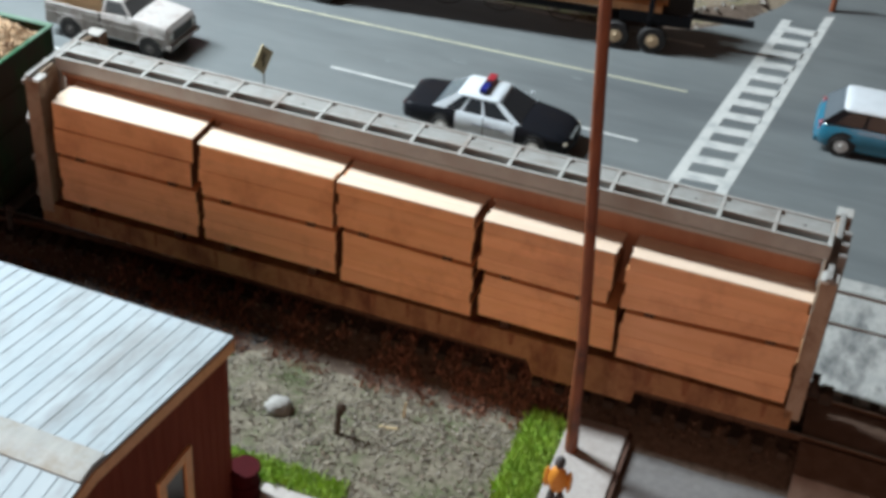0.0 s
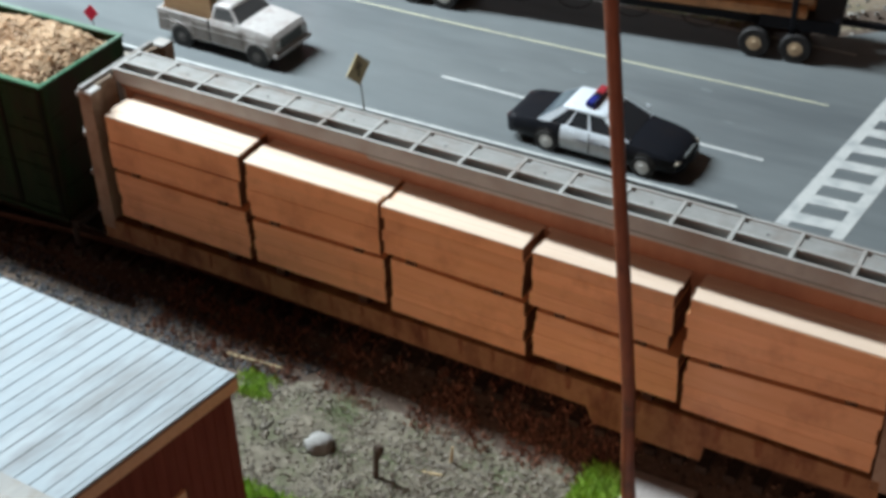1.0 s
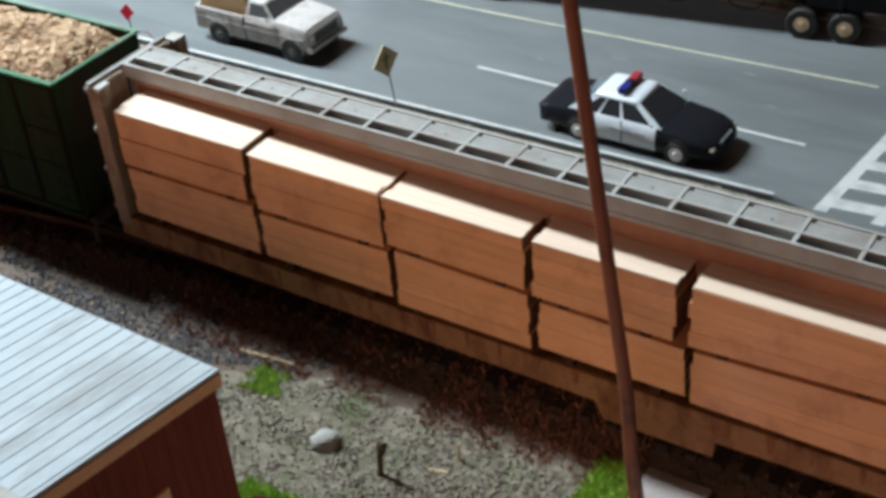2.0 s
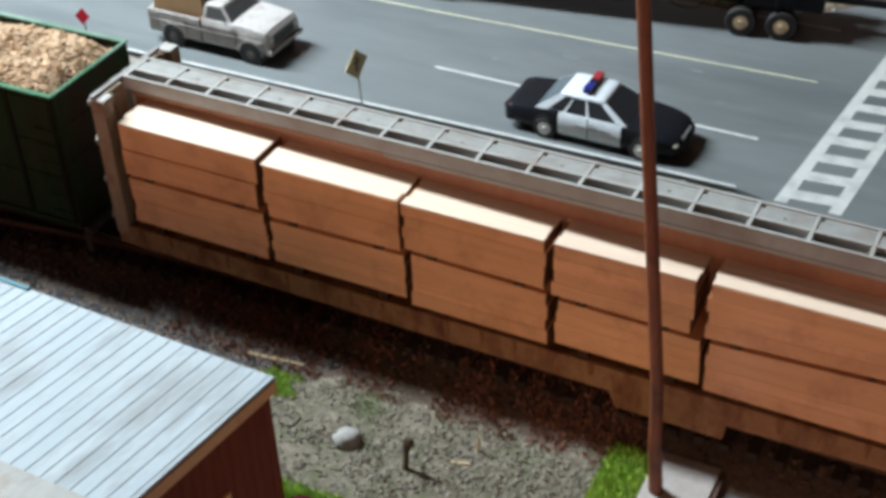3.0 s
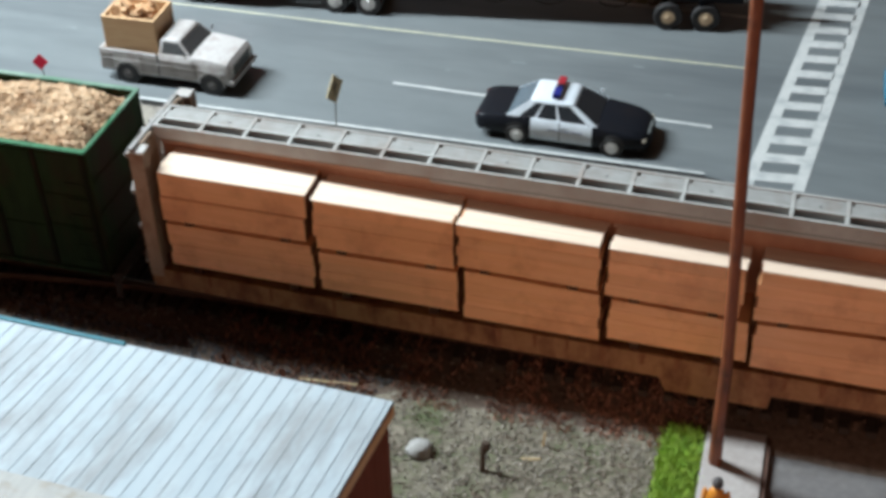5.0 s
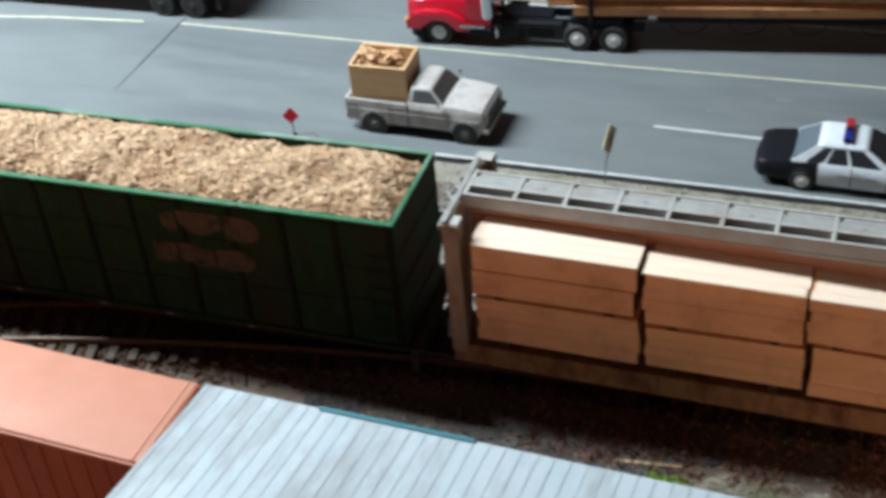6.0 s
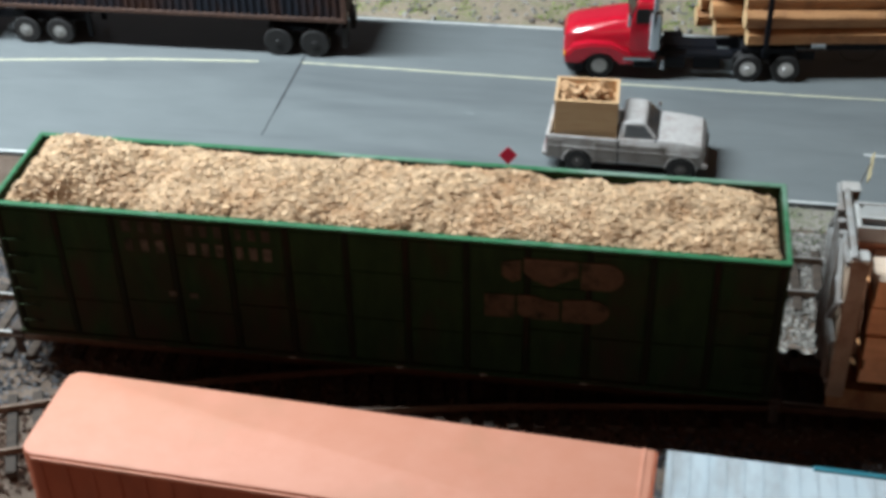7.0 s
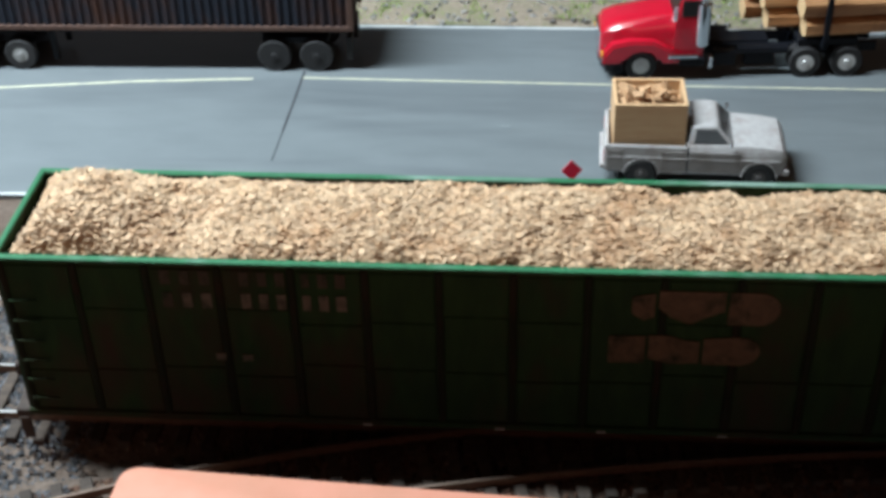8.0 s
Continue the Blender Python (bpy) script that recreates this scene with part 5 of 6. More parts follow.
    cyl(bm, (32, -9.5, 9.8), (49, -9.5, 9.8), 1.7, seg=10)
    part("air_tank", bm, BLACKPAINT, t)
    for nm, b in (("battery_box", (24.5, 32, -10.6, -6, 4.2, 9.2)), ("side_tank", (35, 45, -9.6, -6, 3.8, 8.2)), ("battery_box", (24.5, 32, 6, 10.6, 4.2, 9.2)), ("rear_deck", (23.5, 44, -4.0, 4.0, 6.4, 10.2))):
        bm = B()
        box(bm, *b, 0.6, 2)
        part(nm, bm, BLACKPAINT, t)
    bm = B()
    box(bm, 52, 72, -10.5, 10.5, 11.0, 13.6, 0.3)
    part("bunk", bm, BLACKPAINT, t, "black log bunk")
    ws = road_wheel(5.4, 3.2, RIM, 0.56)
    for sy in (-1, 1):
        put_wheel(t, ws, 0, sy * 10.6, 5.4)
        for x in (55.0, 68.9):
            put_wheel(t, ws, x, sy * 10.6, 5.4)
            put_wheel(t, ws, x, sy * 7.2, 5.4)
    # the trailer that carries the tail of the logs
    d = thing("log_trailer", tail, "black log trailer with dusty hubs and a long drawbar end", "trailer")
    for sy in (-1, 1):
        bm = B()
        box(bm, 84, 216, sy * 4.0 - 0.8, sy * 4.0 + 0.8, 9.4, 12.2)
        part("frame_rail", bm, BLACKPAINT, d)
    bm = B()
    box(bm, 188, 216, -11.0, 11.0, 11.4, 16.8, 0.4)
    part("bunk", bm, BLACKPAINT, d)
    bm = B()
    box(bm, 214, 240, -2.6, -0.2, 12.0, 14.4, 0.3)
    part("drawbar", bm, BLACKPAINT, d, "black beam sticking out behind")
    for x in (96, 118, 140, 166):
        bm = B()
        for i in range(14):
            a0, a1 = math.pi * (1 + i / 14), math.pi * (1 + (i + 1) / 14)
            cyl(bm, (x + 7 * math.cos(a0), -5, 10 + 5 * math.sin(a0)), (x + 7 * math.cos(a1), -5, 10 + 5 * math.sin(a1)), 0.22, seg=5)
        part("hanging_hose", bm, TYRE, d)
    wr = road_wheel(5.6, 3.6, RIMRUST, 0.5)
    for sy in (-1, 1):
        for x in (187.4, 202.0):
            put_wheel(d, wr, x, sy * 11.4, 5.6)
    # stakes and binding straps
    for x in (59.8, 200):
        s = thing("log_stake", tail @ at(x, 0, 13.6), "black upright stake frame holding the logs", "log stake", "log stakes")
        for sy in (-1, 1):
            bm = B()
            box(bm, -1.0, 1.0, sy * 12.4 - 0.5, sy * 12.4 + 0.5, -2.6, 22, 0.2)
            part("upright", bm, BLACKPAINT, s)
        bm = B()
        box(bm, -1.0, 1.0, -12.9, 12.9, -3.0, -0.1, 0.2)
        part("crossbeam", bm, BLACKPAINT, s)
    rng = random.Random(21)
    rows = [(17.8, (-8.2, -0.6, 7.4)), (24.6, (-8.4, -0.4, 7.8)), (31.2, (-6.0, 1.8, 8.4)), (37.6, (-2.4, 4.6))]
    for z, ys in rows:
        for y in ys:
            r = rng.uniform(3.2, 3.8)
            xa, xb = (52.6 if y < -4 else 41.5 if y < 4 else 37) + rng.uniform(-1.2, 1.2), 200 + rng.uniform(-3, 8)
            bm = B()
            n, k = 14, 12
            ph = rng.uniform(0, 6)
            rings = []
            for i in range(k + 1):
                u = i / k
                c = (0.35 * math.sin(3 * u + ph), 0.25 * math.cos(4 * u + ph))
                rr = r * (1.06 - 0.16 * u) * (1 + 0.04 * math.sin(9 * u + ph))
                rings.append([(xa + (xb - xa) * u, y + c[0] + rr * (1 + 0.09 * math.sin(2 * j + ph) + 0.05 * noise.noise((u * 9, j * 0.8, ph))) * math.cos(2 * math.pi * j / n), z + c[1] + rr * (1 + 0.07 * noise.noise((u * 7, j * 0.9, ph + 5))) * math.sin(2 * math.pi * j / n)) for j in range(n)])
            loft(bm, rings)
            for f in bm.faces:
                if len(f.verts) > 4:
                    f.material_index = 1
            solo("log", bm, [LOG, LOGEND], "peeled orange-tan log lying on the truck", "log", "logs on the truck", m=tail, smooth=True)


def container_rig():
    base = at(-0.6, 16.6, 0, 0.9)
    t = thing("container_trailer", base, "dark rusted corrugated container semi-trailer on the road", "semi-trailer")
    x0, x1, y0, y1, z0, z1 = -122.0, 18.5, -12.2, 12.2, 15.4, 46.4
    box_part = thing_part("container", t, "dark blue-black corrugated container with rust")
    bm = B()
    box(bm, x0 + 1, x1 - 1, y0 + 0.8, y1 - 0.8, z0 + 1, z1 - 0.4)
    part("container_core", bm, CONTBLUE, box_part)
    bm = B()
    box(bm, x0, x1, y0, y1, z1 - 0.8, z1, 0.3)
    part("roof_sheet", bm, CONTBLUE, box_part)
    for sy in (-1, 1):
        ya, yb = sorted((sy * 12.2, sy * 11.0))
        bm = B()
        box(bm, x0, x1, ya - 0.2, yb + 0.2, z0, z0 + 1.8, 0.2)
        part("bottom_rail", bm, RUSTRAIL, box_part, "rusty bottom rail")
        bm = B()
        n = 46
        w = (x1 - x0 - 4) / n
        pts = []
        for i in range(n):
            a = x0 + 2 + i * w
            pts += [(a, 0.0), (a + w * 0.36, 0.0), (a + w * 0.5, 0.85), (a + w * 0.86, 0.85)]
        pts.append((x1 - 2, 0.0))
        outer = [(px, sy * (12.15 - d)) for px, d in pts]
        inner = [(px, sy * 10.8) for px, d in reversed(pts)]
        prism(bm, outer + inner, z0 + 1.7, z1 - 0.7, "z")
        part("corrugated_side", bm, CONTBLUE, box_part)
        for x in (x0, x1 - 2.0):
            bm = B()
            box(bm, x, x + 2.0, ya - 0.15, yb + 0.15, z0, z1, 0.2)
            part("corner_post", bm, RUSTRAIL, box_part)
    for y in (-9, -4.5, 4.5, 9):
        bm = B()
        cyl(bm, (x1 + 0.2, y, z0 + 1), (x1 + 0.2, y, z1 - 1), 0.3, seg=6)
        part("lock_rod", bm, RUSTRAIL, box_part)
    for sy in (-1, 1):
        bm = B()
        box(bm, x0 + 4, x1 - 1, sy * 5.5 - 0.7, sy * 5.5 + 0.7, 11.8, 15.4)
        part("chassis_rail", bm, BLACKPAINT, t)
        bm = B()
        box(bm, -88.5, -86.5, sy * 7.5 - 0.8, sy * 7.5 + 0.8, 2.0, 13, 0.2)
        part("landing_leg", bm, BLACKPAINT, t)
        bm = B()
        box(bm, 15.5, 17.5, sy * 8.2 - 2.4, sy * 8.2 + 2.4, 4.0, 12.5, 0.2)
        part("mud_flap", bm, TYRE, t)
    bm = B()
    box(bm, -14, 9, -9, 9, 9.4, 11.8, 0.3)
    part("axle_frame", bm, BLACKPAINT, t)
    ws = road_wheel(5.8, 4.0, TYRE, 0.5)
    for sy in (-1, 1):
        for x in (-9.6, 5.0):
            put_wheel(t, ws, x, sy * 10.0, 5.8)
    bm = B()
    box(bm, 13.4, 17.6, 0.5, 9.5, z0 + 4, z0 + 9)
    part("placard", bm, CARWHITE, t)
    tr = thing("tractor_unit", base, "dark road tractor under the front of the container", "truck")
    for sy in (-1, 1):
        bm = B()
        box(bm, -190, -90, sy * 4.4 - 0.8, sy * 4.4 + 0.8, 7.5, 10.5)
        part("frame_rail", bm, BLACKPAINT, tr)
    bm = B()
    box(bm, -116, -95, -6, 6, 10.5, 12.4, 0.3)
    part("fifth_wheel", bm, BLACKPAINT, tr)
    bm = B()
    box(bm, -152, -126, -12, 12, 8, 34, 1.2, 2)
    part("cab", bm, BLACKPAINT, tr)
    bm = B()
    box(bm, -182, -152, -10, 10, 7, 21, 1.4, 2)
    part("bonnet", bm, BLACKPAINT, tr)
    wt = road_wheel(5.6, 3.6, PLATEGREY, 0.5)
    for sy in (-1, 1):
        for x in (-112.6, -98.6, -172):
            put_wheel(tr, wt, x, sy * 10.2, 5.6)


police_car()
pickup()
blue_car()
log_truck()
container_rig()

# ---- near side: shed, orange trailer, pole, figurine, small scenery ----


def shed():
    """Low gabled shed; local origin at its north-east eave corner, x to the east, y to the north."""
    t = thing("shed", at(276.2, -251.6, 0, -2.4), "low brown shed with pale weathered metal roof and tan trim", "shed")
    xe, xw, yn, ys, ze, zr, yr = -1.4, -131.0, -0.9, -104.0, 50.2, 57.6, -52.6

    def eave(y):
        """Roof underside over the end wall."""
        return ze + (zr - ze) * (y - yn) / (yr - yn) if y > yr else zr - (zr - ze) * (yr - y) / (yr - ys)
    gable = [(ys, -3), (yn, -3), (yn, ze), (yr, zr), (ys, ze)]
    for x in (xe, xw):
        bm = B()
        prism(bm, gable, x - 1.6, x, "x")
        w = part("wall_end", bm, SIDING, t, "dark brown board siding")
        if x == xe:
            n = 34
            step = (yn - ys) / n
            for i in range(n):
                y = ys + i * step
                spans = [(-3, eave(y + step / 2) - 0.6)]
                if -31.8 < y + step / 2 < -18.6:
                    spans = [(-3, 15.0), (34.4, eave(y + step / 2) - 0.6)]
                for za, zb in spans:
                    bm = B()
                    box(bm, x, x + 0.3, y + 0.05, y + step - 0.05, za, zb, 0.06)
                    part("siding_board", bm, SIDING, w)
    for nm, y in (("wall_back", yn), ("wall_front", ys + 1.6)):
        bm = B()
        box(bm, xw, xe - 1.6, y - 1.6, y, -3, ze - 0.3)
        part(nm, bm, SIDING, t)
    roof = thing_part("roof", t, "pale blue-white metal roof with battens and brown stains")
    x0, x1 = xw - 2.4, 0.0
    for ya, za, yb, zb in ((0.0, 51.4, yr, 58.6), (yr, 58.6, ys - 1.5, 51.4)):
        bm = B()
        loft(bm, [[(x, ya, za), (x, yb, zb), (x, yb, zb - 0.8), (x, ya, za - 0.8)] for x in (x0, x1)])
        sheet = part("roof_sheet", bm, ROOFTIN, roof)
        n = 37
        for i in range(n):
            x = x0 + 1.2 + i * (x1 - x0 - 2.4) / (n - 1)
            bm = B()
            a, b = Vector((x, ya, za)), Vector((x, yb, zb))
            up = (b - a).cross(Vector((1, 0, 0))).normalized()
            up = up if up.z > 0 else -up
            a, b = a.lerp(b, 0.008), a.lerp(b, 0.99)
            loft(bm, [[p + Vector((-0.24, 0, 0)) - up * 0.1, p + Vector((0.24, 0, 0)) - up * 0.1, p + Vector((0.1, 0, 0)) + up * 0.13, p + Vector((-0.1, 0, 0)) + up * 0.13] for p in (a, b)])
            part("batten", bm, ROOFRIB, sheet)
    bm = B()
    loft(bm, [[(x, yr + 4.2, 58.4), (x, yr, 59.1), (x, yr - 4.2, 58.4), (x, yr - 4.2, 57.8), (x, yr + 4.2, 57.8)] for x in (x0, -0.3)])
    part("ridge_board", bm, CREAM, roof, "cream boards along the ridge")
    bm = B()
    box(bm, -104, -66.5, -0.9, 0.3, 51.3, 52.0, 0.15)
    part("eave_strip", bm, TEAL, roof, "teal strip along the eave")
    for ya, za, yb, zb in ((-0.2, 50.5, yr, 57.7), (yr, 57.7, ys - 1.3, 50.5)):
        bm = B()
        loft(bm, [[(x, ya, za), (x, ya, za - 3.0), (x, yb, zb - 3.0), (x, yb, zb)] for x in (-1.4, 0.35)])
        part("verge_trim", bm, TRIMORANGE, t, "tan wooden verge trim")
    w = thing_part("window", t, "small window with a tan frame")
    bm = B()
    box(bm, xe, xe + 0.4, -29.2, -21.2, 17.4, 32.0)
    part("pane", bm, GLASSDARK, w)
    for b in ((-31.8, -29.0, 15.0, 34.4), (-21.4, -18.6, 15.0, 34.4), (-29.0, -21.4, 15.0, 17.8), (-29.0, -21.4, 31.6, 34.4)):
        bm = B()
        box(bm, xe, xe + 1.0, *b, 0.15)
        part("frame_bar", bm, TRIMORANGE, w)
    bm = B()
    cyl(bm, (0, 0, -1.2), (0, 0, 10.2), 3.6, seg=20)
    for z in (1.8, 5.6, 10.0):
        cyl(bm, (0, 0, z), (0, 0, z + 0.5), 3.85, seg=20)
    solo("oil_drum", bm, BARREL, "dark red drum beside the shed wall", "drum", m=at(277.0, -250.2), smooth=True)


def orange_trailer():
    """Parked van trailer with rounded nose corners; local x from nose to doors."""
    t = thing("orange_trailer", at(9.4, -238.4, 0, -3.2), "orange box trailer with rounded nose, its roof coloured paler for top light", "trailer")
    L, W, z0, z1 = 131.4, 26.6, 13.0, 51.0
    r = 3.4

    def outline(i):
        pts = []
        for cx, cy, a0 in ((L - i, -i, 0), (r, -r, 90), (r, -W + r, 180), (L - i, -W + i, 270)):
            if cx == r:
                pts += [(cx + (r - i) * math.cos(radians(a0 + 90 * k / 6)), cy + (r - i) * math.sin(radians(a0 + 90 * k / 6))) for k in range(7)]
            else:
                pts.append((cx, cy))
        return pts
    bm = B()
    loft(bm, [[(x, y, z) for x, y in outline(i)] for i, z in ((0.0, z0), (0.0, z1 - 0.7), (0.25, z1 - 0.2), (0.7, z1))])
    bm.normal_update()
    # upward faces get the paler copy that carries the top light
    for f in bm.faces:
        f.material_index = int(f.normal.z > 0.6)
    part("body_shell", bm, [ORANGE, TOPLITORANGE], t, smooth=True)
    n = 22
    for y in (-W - 0.12, 0.12):
        for i in range(n):
            x = 5 + i * (L - 9) / (n - 1)
            bm = B()
            box(bm, x - 0.25, x + 0.25, y - 0.2, y + 0.2, z0 + 1.4, z1 - 1.8)
            part("side_seam", bm, ORANGE, t)
        bm = B()
        box(bm, 3, L, y - 0.3, y + 0.3, z1 - 1.6, z1 - 0.7, 0.1)
        part("top_rail", bm, TOPLITORANGE, t)
        bm = B()
        box(bm, 2, L, y - 0.3, y + 0.3, z0, z0 + 1.4, 0.1)
        part("bottom_rail", bm, ORANGE, t)
    bm = B()
    box(bm, 66.5, 67.2, -W - 0.4, -W, 20, 46)
    box(bm, 84.8, 85.5, -W - 0.4, -W, 20, 46)
    box(bm, 66.5, 85.5, -W - 0.4, -W, 46, 46.7)
    part("side_door_frame", bm, ORANGE, t, "raised door frame on the side")
    bm = B()
    box(bm, L - 2.6, L - 1.9, -W + 0.2, -0.2, z1 - 0.1, z1 + 0.25, 0.1)
    part("roof_rib", bm, TOPLITORANGE, t)
    bm = B()
    box(bm, L - 0.2, L + 0.5, -W + 0.3, -0.3, z0, z1 - 0.4, 0.15)
    part("rear_doors", bm, ORANGE, t)
    bm = B()
    box(bm, 8, L - 4, -W / 2 - 5, -W / 2 + 5, 8.6, z0)
    part("chassis", bm, UNDER, t)
    for y in (-W / 2 - 7, -W / 2 + 7):
        bm = B()
        box(bm, 30, 31.6, y - 0.8, y + 0.8, 0, 12.6, 0.2)
        part("landing_leg", bm, UNDER, t)
    ws = road_wheel(5.6, 3.6, RIM, 0.52)
    for x in (106, 120.5):
        put_wheel(t, ws, x, -W + 4, 5.8)
        put_wheel(t, ws, x, -4, 5.8)


def pole():
    bm = B()
    pts = [(346.7, -205.6, 2.6), (346.3, -208.2, 20), (346.3, -210.6, 40), (345.0, -216.2, 76), (343.4, -222.6, 118), (342.4, -228, 150), (341.2, -233, 180)]
    rr = [1.75, 1.55, 1.45, 1.38, 1.3, 1.22, 1.15]
    n = 14
    loft(bm, [[(x + r * math.cos(2 * math.pi * i / n), y + r * math.sin(2 * math.pi * i / n), z) for i in range(n)] for (x, y, z), r in zip(pts, rr)])
    solo("utility_pole", bm, POLEWOOD, "slightly crooked reddish-brown wooden utility pole on the sidewalk", "pole", smooth=True)
    bm = B()
    cyl(bm, (0, 0, -1), (0.5, 0.2, 20), 1.4, 1.2, 10)
    solo("wooden_post", bm, POLEWOOD, "short reddish wooden post on the far verge", "post", m=at(379, 98), smooth=True)


def figurine():
    """A small painted model figure as one plain mesh."""
    bm = B()

    def blob(c, s, mi, seg=10):
        got = bmesh.ops.create_uvsphere(bm, u_segments=seg, v_segments=8, radius=1.0)
        bmesh.ops.transform(bm, matrix=Matrix.Translation(c) @ Matrix.Diagonal((*s, 1)), verts=got["verts"])
        for f in {f for v in got["verts"] for f in v.link_faces}:
            f.material_index = mi
    for sx in (-1.1, 1.1):
        blob((sx, 0, 4.4), (1.25, 1.35, 5.0), 1)
        blob((sx * 2.5, 0.4, 12.4), (0.75, 0.85, 3.4), 0)
    blob((0, 0, 12.8), (2.5, 1.7, 4.2), 0)
    blob((0, 0.1, 18.2), (1.35, 1.45, 1.7), 1)
    solo("figurine", bm, [SHIRT, TROUSER], "small model figure in an orange top on the sidewalk", "figurine", m=at(348.4, -229.6, 2.6), smooth=True)


def small_things():
    bm = B()
    bmesh.ops.create_icosphere(bm, subdivisions=3, radius=1.0)
    for v in bm.verts:
        n = 1 + 0.26 * noise.noise(v.co * 1.5) + 0.09 * noise.noise(v.co * 4)
        v.co = Vector((v.co.x * 3.7 * n, v.co.y * 3.2 * n, max(v.co.z, -0.4) * 2.7 * n))
    solo("boulder", bm, ROCK, "pale grey rounded boulder on the gravel", "rock", m=at(271.2, -218.4, 0.6, 20), smooth=True)
    bm = B()
    pts = [(0, 0, -1.5, 1.2), (0.2, 0, 1.8, 0.8), (-0.1, 0.2, 6.0, 0.75), (0.3, 0.1, 8.2, 1.3), (0.5, 0, 9.6, 1.5), (0.3, 0, 10.6, 0.9)]
    loft(bm, [[(x + r * math.cos(k * 0.7854), y + r * math.sin(k * 0.7854) * 0.8, z) for k in range(8)] for x, y, z, r in pts])
    solo("tree_stump", bm, STUMP, "thin dark broken stump standing in the gravel", "stump", m=at(288.4, -221.2, -0.2, 0, -4, 4), smooth=True)
    for x, y, rz, l in ((238.5, -199.4, 5, 17), (300, -214, 12, 5)):
        bm = B()
        cyl(bm, (-l / 2, 0, 0.3), (l / 2, 0, 0.6), 0.45, 0.3, 6)
        solo("dry_twig", bm, STRAW, "pale dry twig lying on the ground", "twig", m=at(x, y, ground_z(x, y), rz))
    bm = B()
    cyl(bm, (0, 0, -1), (0.5, 0.2, 5.4), 0.5, 0.3, 6)
    solo("straw_stalk", bm, STRAW, "short straw-coloured stalk in the gravel", "stalk", m=at(302, -208.5, -0.2))
    # yellow diamond sign and red flag marker between the road and the track
    t = thing("road_sign", at(199.0, -77.6, 0.2), "faded yellow diamond warning sign on a thin leaning post", "road sign")
    bm = B()
    cyl(bm, (0, 0, -0.6), (3.9, -8.4, 25.6), 0.28, 0.26, 8)
    part("post", bm, WIRE, t)
    bm = B()
    c, d = math.cos(radians(42)), math.sin(radians(42))
    prism(bm, [(x * c + z * d, z * c - x * d) for x, z in ((-4.4, -4.1), (4.4, -4.1), (4.4, 4.1), (-4.4, 4.1))], -0.2, 0.2)
    p = part("sign_plate", bm, SIGNYELLOW, t, "", at=at(3.9, -8.6, 23.3, 82, 2, 0))
    bm = B()
    box(bm, -0.5, 0.5, -0.42, -0.2, -2.6, 2.8)
    box(bm, -1.5, 1.5, -0.42, -0.2, 0.6, 1.4)
    part("symbol", bm, SIGNSYMBOL, p, "faded dark warning symbol")
    t = thing("flag_marker", at(91.2, -86.2, 1.6), "small red diamond marker on a thin wire post", "marker")
    bm = B()
    cyl(bm, (0, 0, 0), (-0.3, 0, 16), 0.25, seg=6)
    part("post", bm, WIRE, t)
    bm = B()
    s = 3.0
    prism(bm, [(0, -s), (s, 0), (0, s), (-s, 0)], -0.15, 0.15)
    part("diamond_plate", bm, SIGNRED, t, "", at=at(-0.3, -0.4, 17.6, 10, -12))
    bm = B()
    cyl(bm, (0, 0, 0), (0, 0, 10.4), 0.9, 0.7, 8)
    part("base_lamp", bm, UNDER, t, "dark lamp on the post")
    bm = B()
    for a, b in (((1, 0, 9.4), (7, 0.5, 11.0)), ((7, 0.5, 11.0), (9.2, 0.5, 8.2))):
        cyl(bm, a, b, 0.14, seg=5)
    part("bent_wire", bm, SIGNRED, t, "thin bent wire")


shed()
orange_trailer()
pole()
figurine()
small_things()

# ---- loose scenery, one object for each kind ----


def yard(r):
    x, y = r.uniform(150, 343), r.uniform(-262, -184)
    if y > -203 and r.random() < 0.2 + (y + 203) * 0.03:
        return None
    if y > yard_rim(x) and r.random() < 0.7:
        return None
    if fbm(x, y, 13, 6.6) > 0.12 and r.random() < 0.8:
        return None
    return x, y, ground_z(x, y) + (0.5 if y < -199 else 0.1)


def shoulder(r):
    x = r.uniform(-140, 470)
    y = off_line(MAIN, x) + r.choice((-1, 1)) * (r.random() ** 0.8) * 22
    if (x > 362 and (y > -163 or y < -192)) or (x > 342 and y < -192):
        return None
    return x, y, ground_z(x, y) + 0.15


def siding_bed(r):
    x = r.uniform(-140, 150)
    y = off_line(SIDING_LINE, x) + r.uniform(-19, 17)
    return x, y, ground_z(x, y) + 0.25


def west_bed(r):
    x, y = r.uniform(-190, -20), r.uniform(-206, -136)
    return x, y, ground_z(x, y) + 0.2


def shed_side(r):
    x, y = r.uniform(140, 262), r.uniform(-246, -192)
    if y < yard_rim(x) + 2:
        return None
    return x, y, ground_z(x, y) + 0.15


def verge(r):
    x, y = r.uniform(-60, 364), r.uniform(-158, -76)
    if x > 345 and y > -104:
        return None
    return x, y, ground_z(x, y) + 0.1


def gap_bed(r):
    x, y = r.uniform(150, 200), r.uniform(-160, -92)
    return x, y, ground_z(x, y) + 0.3


def far_verge(r):
    x, y = r.uniform(-160, 366), 42.5 + 90 * r.random()
    return x, y, ground_z(x, y) + 0.35


scatter("gravel", 21000, yard, (0.16, 0.72), PEBBLE, "grey and brown gravel strewn over the yard", "gravel", 0.75, 2)
scatter("track_ballast", 9000, shoulder, (0.35, 0.9), BALLAST, "dark brown track ballast", "ballast", 0.8, 3)
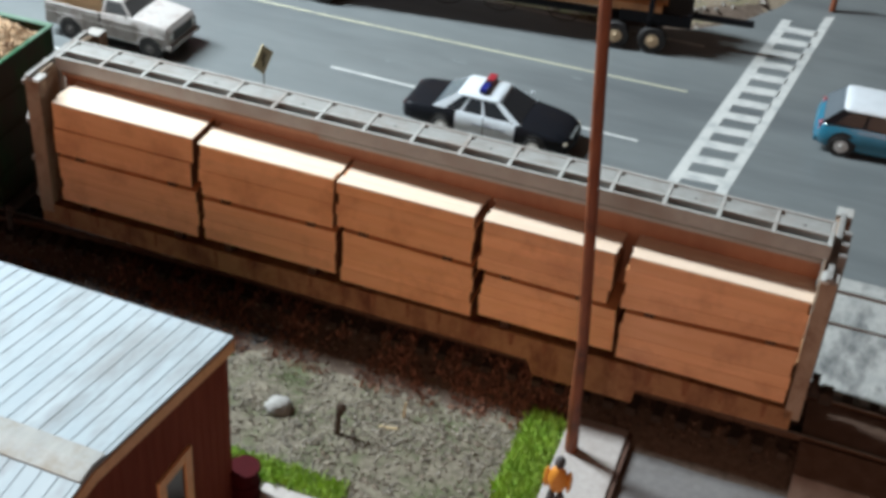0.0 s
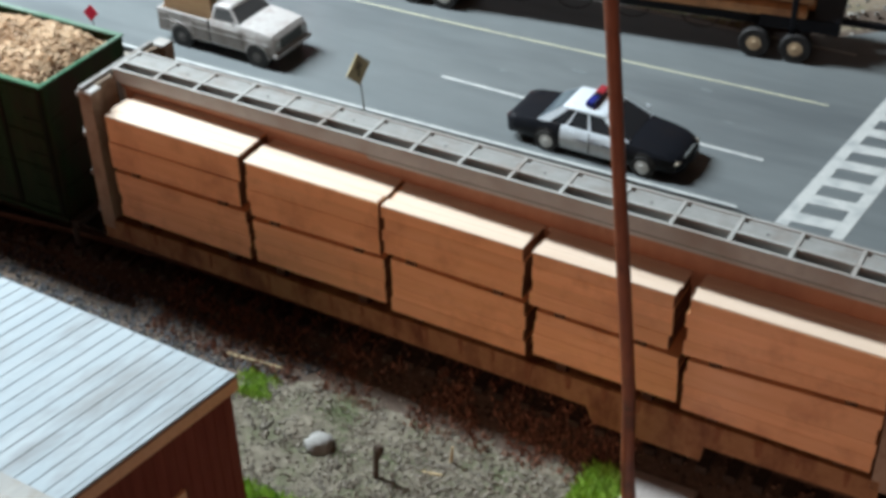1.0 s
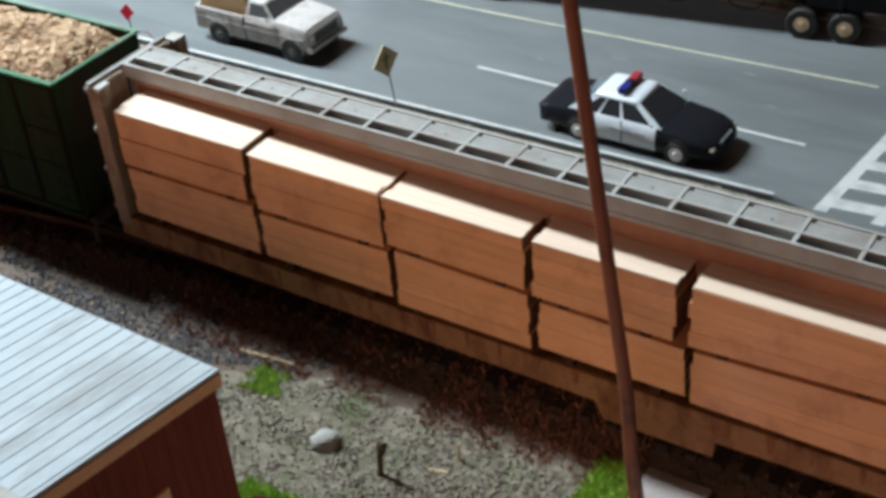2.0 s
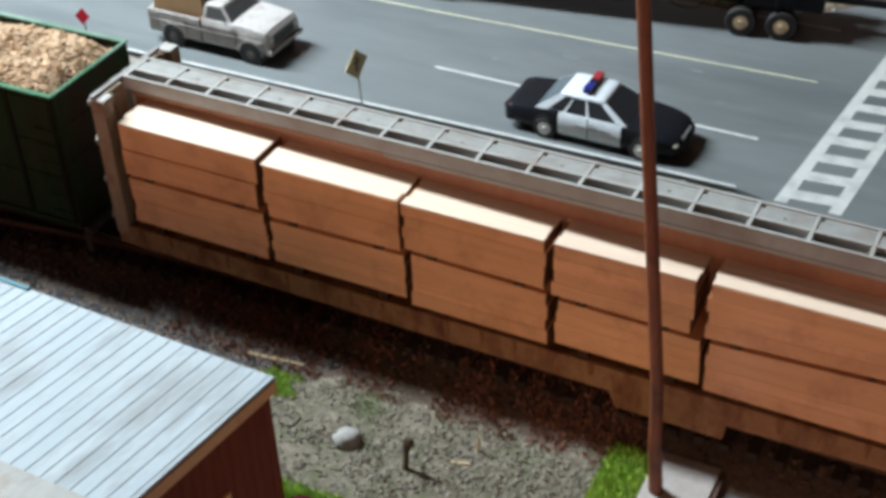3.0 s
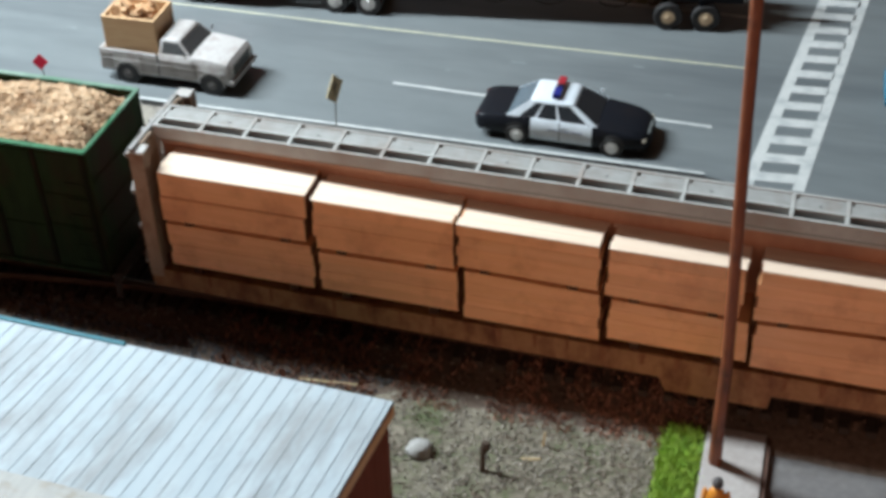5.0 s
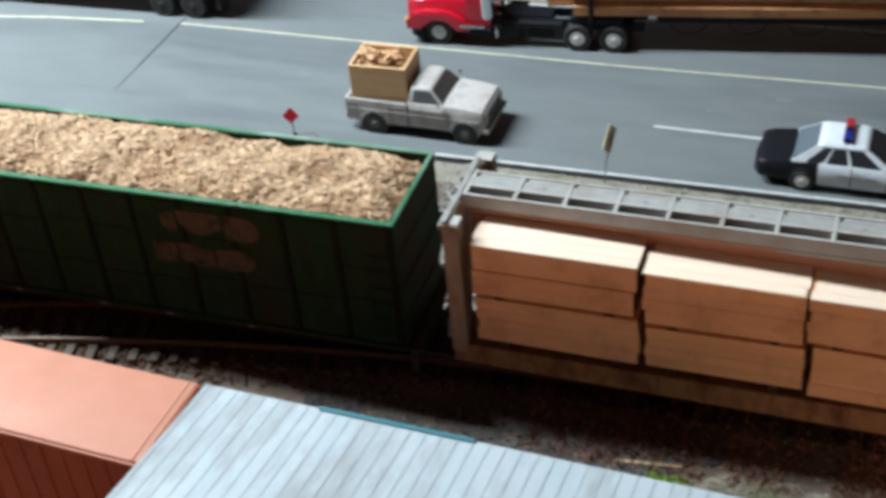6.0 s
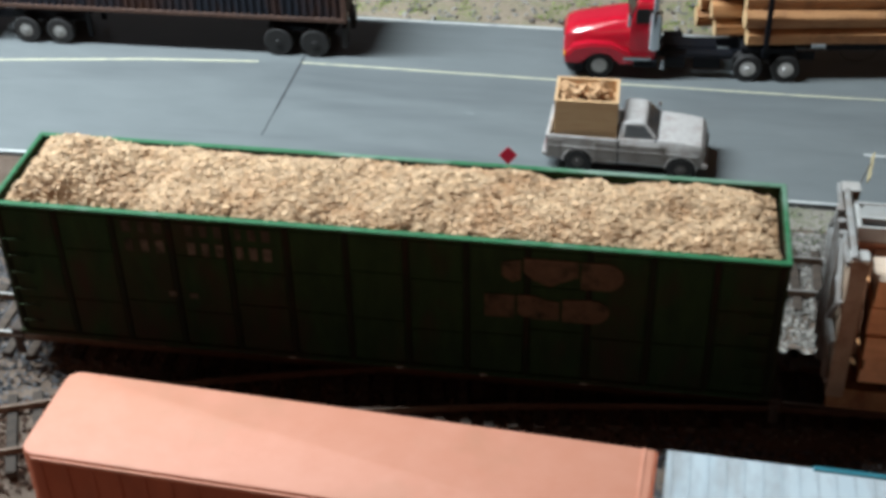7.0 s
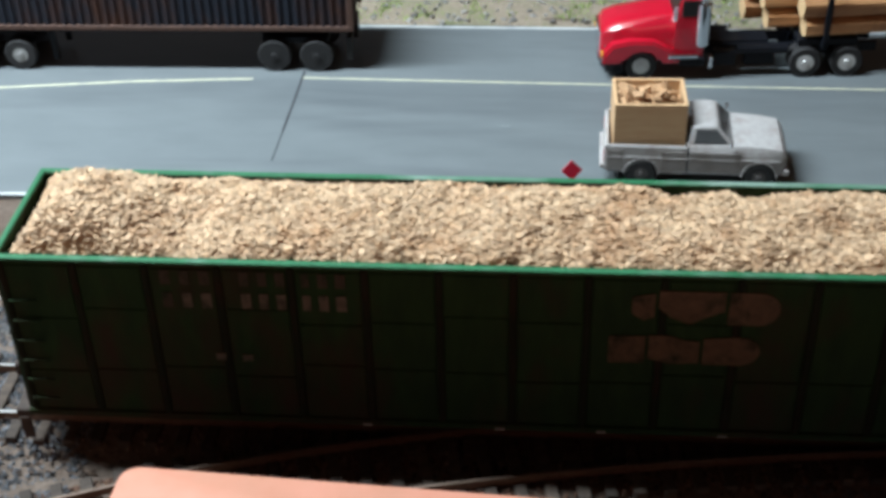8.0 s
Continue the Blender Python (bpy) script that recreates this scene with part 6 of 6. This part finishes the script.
scatter("siding_ballast", 8000, siding_bed, (0.35, 0.95), REDBROWNSTONE, "dark reddish-brown ballast along the siding", "ballast", 0.8, 4)
scatter("west_ballast", 13000, west_bed, (0.35, 1.0), STONEDARK, "sooty grey ballast round the track", "ballast", 0.8, 7)
scatter("shed_ballast", 9000, shed_side, (0.3, 0.85), STONEDARK, "sooty grey gravel between the shed and the track", "gravel", 0.75, 8)
scatter("verge_gravel", 7000, verge, (0.35, 1.0), STONE, "grey gravel between road and track", "gravel", 0.75, 5)
scatter("rear_ballast", 5200, gap_bed, (0.35, 0.95), STONE, "grey ballast of the rear track", "ballast", 0.8, 9)
scatter("far_gravel", 3000, far_verge, (0.4, 1.9), STONE, "gravel and stones on the far verge", "gravel", 0.7, 6)


def patch(x0, x1, y0, y1, lean=0.0, thin=-0.25):
    def spot(r):
        u, v = r.random(), r.random()
        x = x0 + (x1 - x0) * u
        y = y0 + (y1 - y0) * v
        if fbm(x, y, 9, 4.4) < thin:
            return None
        x += r.gauss(0, 0.9)
        y += r.gauss(0, 0.9)
        return x + lean * (y - y0), y, max(ground_z(x, y), -1.0) - 0.1
    return spot


for nm, n, spot, size, m, lab in (
        ("grass_strip", 5200, patch(333.4, 342.2, -228, -196), (1.6, 4.4), GRASS, "bright green grass strip along the sidewalk"),
        ("grass_strip", 2400, patch(262, 298, -243.6, -237.4), (1.6, 3.0), GRASS, "bright green grass strip beside the yard"),
        ("grass_tuft", 1300, patch(238.5, 250, -211.5, -203.5), (1.0, 2.2), GRASS, "thin green grass tuft in the gravel"),
        ("weeds", 8500, patch(205, 342, -202, -182, 0, -0.2), (0.5, 2.7), WEED, "dead brown weeds along the track"),
        ("weeds", 6000, patch(238, 334, -238, -202, 0, 0.0), (0.35, 1.2), MOSS, "low green moss in the yard gravel"),
        ("moss_patch", 700, patch(264, 276, -212, -204), (0.4, 1.2), MOSS, "thin green moss patch beside the boulder"),
        ("moss_patch", 800, patch(262, 290, -232, -222, 0, 0.0), (0.4, 1.2), MOSS, "thin green moss patch in the yard gravel"),
        ("verge_weeds", 4200, patch(165, 330, -106, -78, 0, -0.1), (0.7, 1.8), MOSS, "patchy green weeds on the verge"),
        ("far_grass", 12000, patch(10, 160, 45, 110, 0, 0.1), (0.8, 2.4), FARGREEN, "patchy grass on the far verge")):
    scatter(nm, n, spot, size, m, lab, "grass", shape="blade", seed=len(lab))
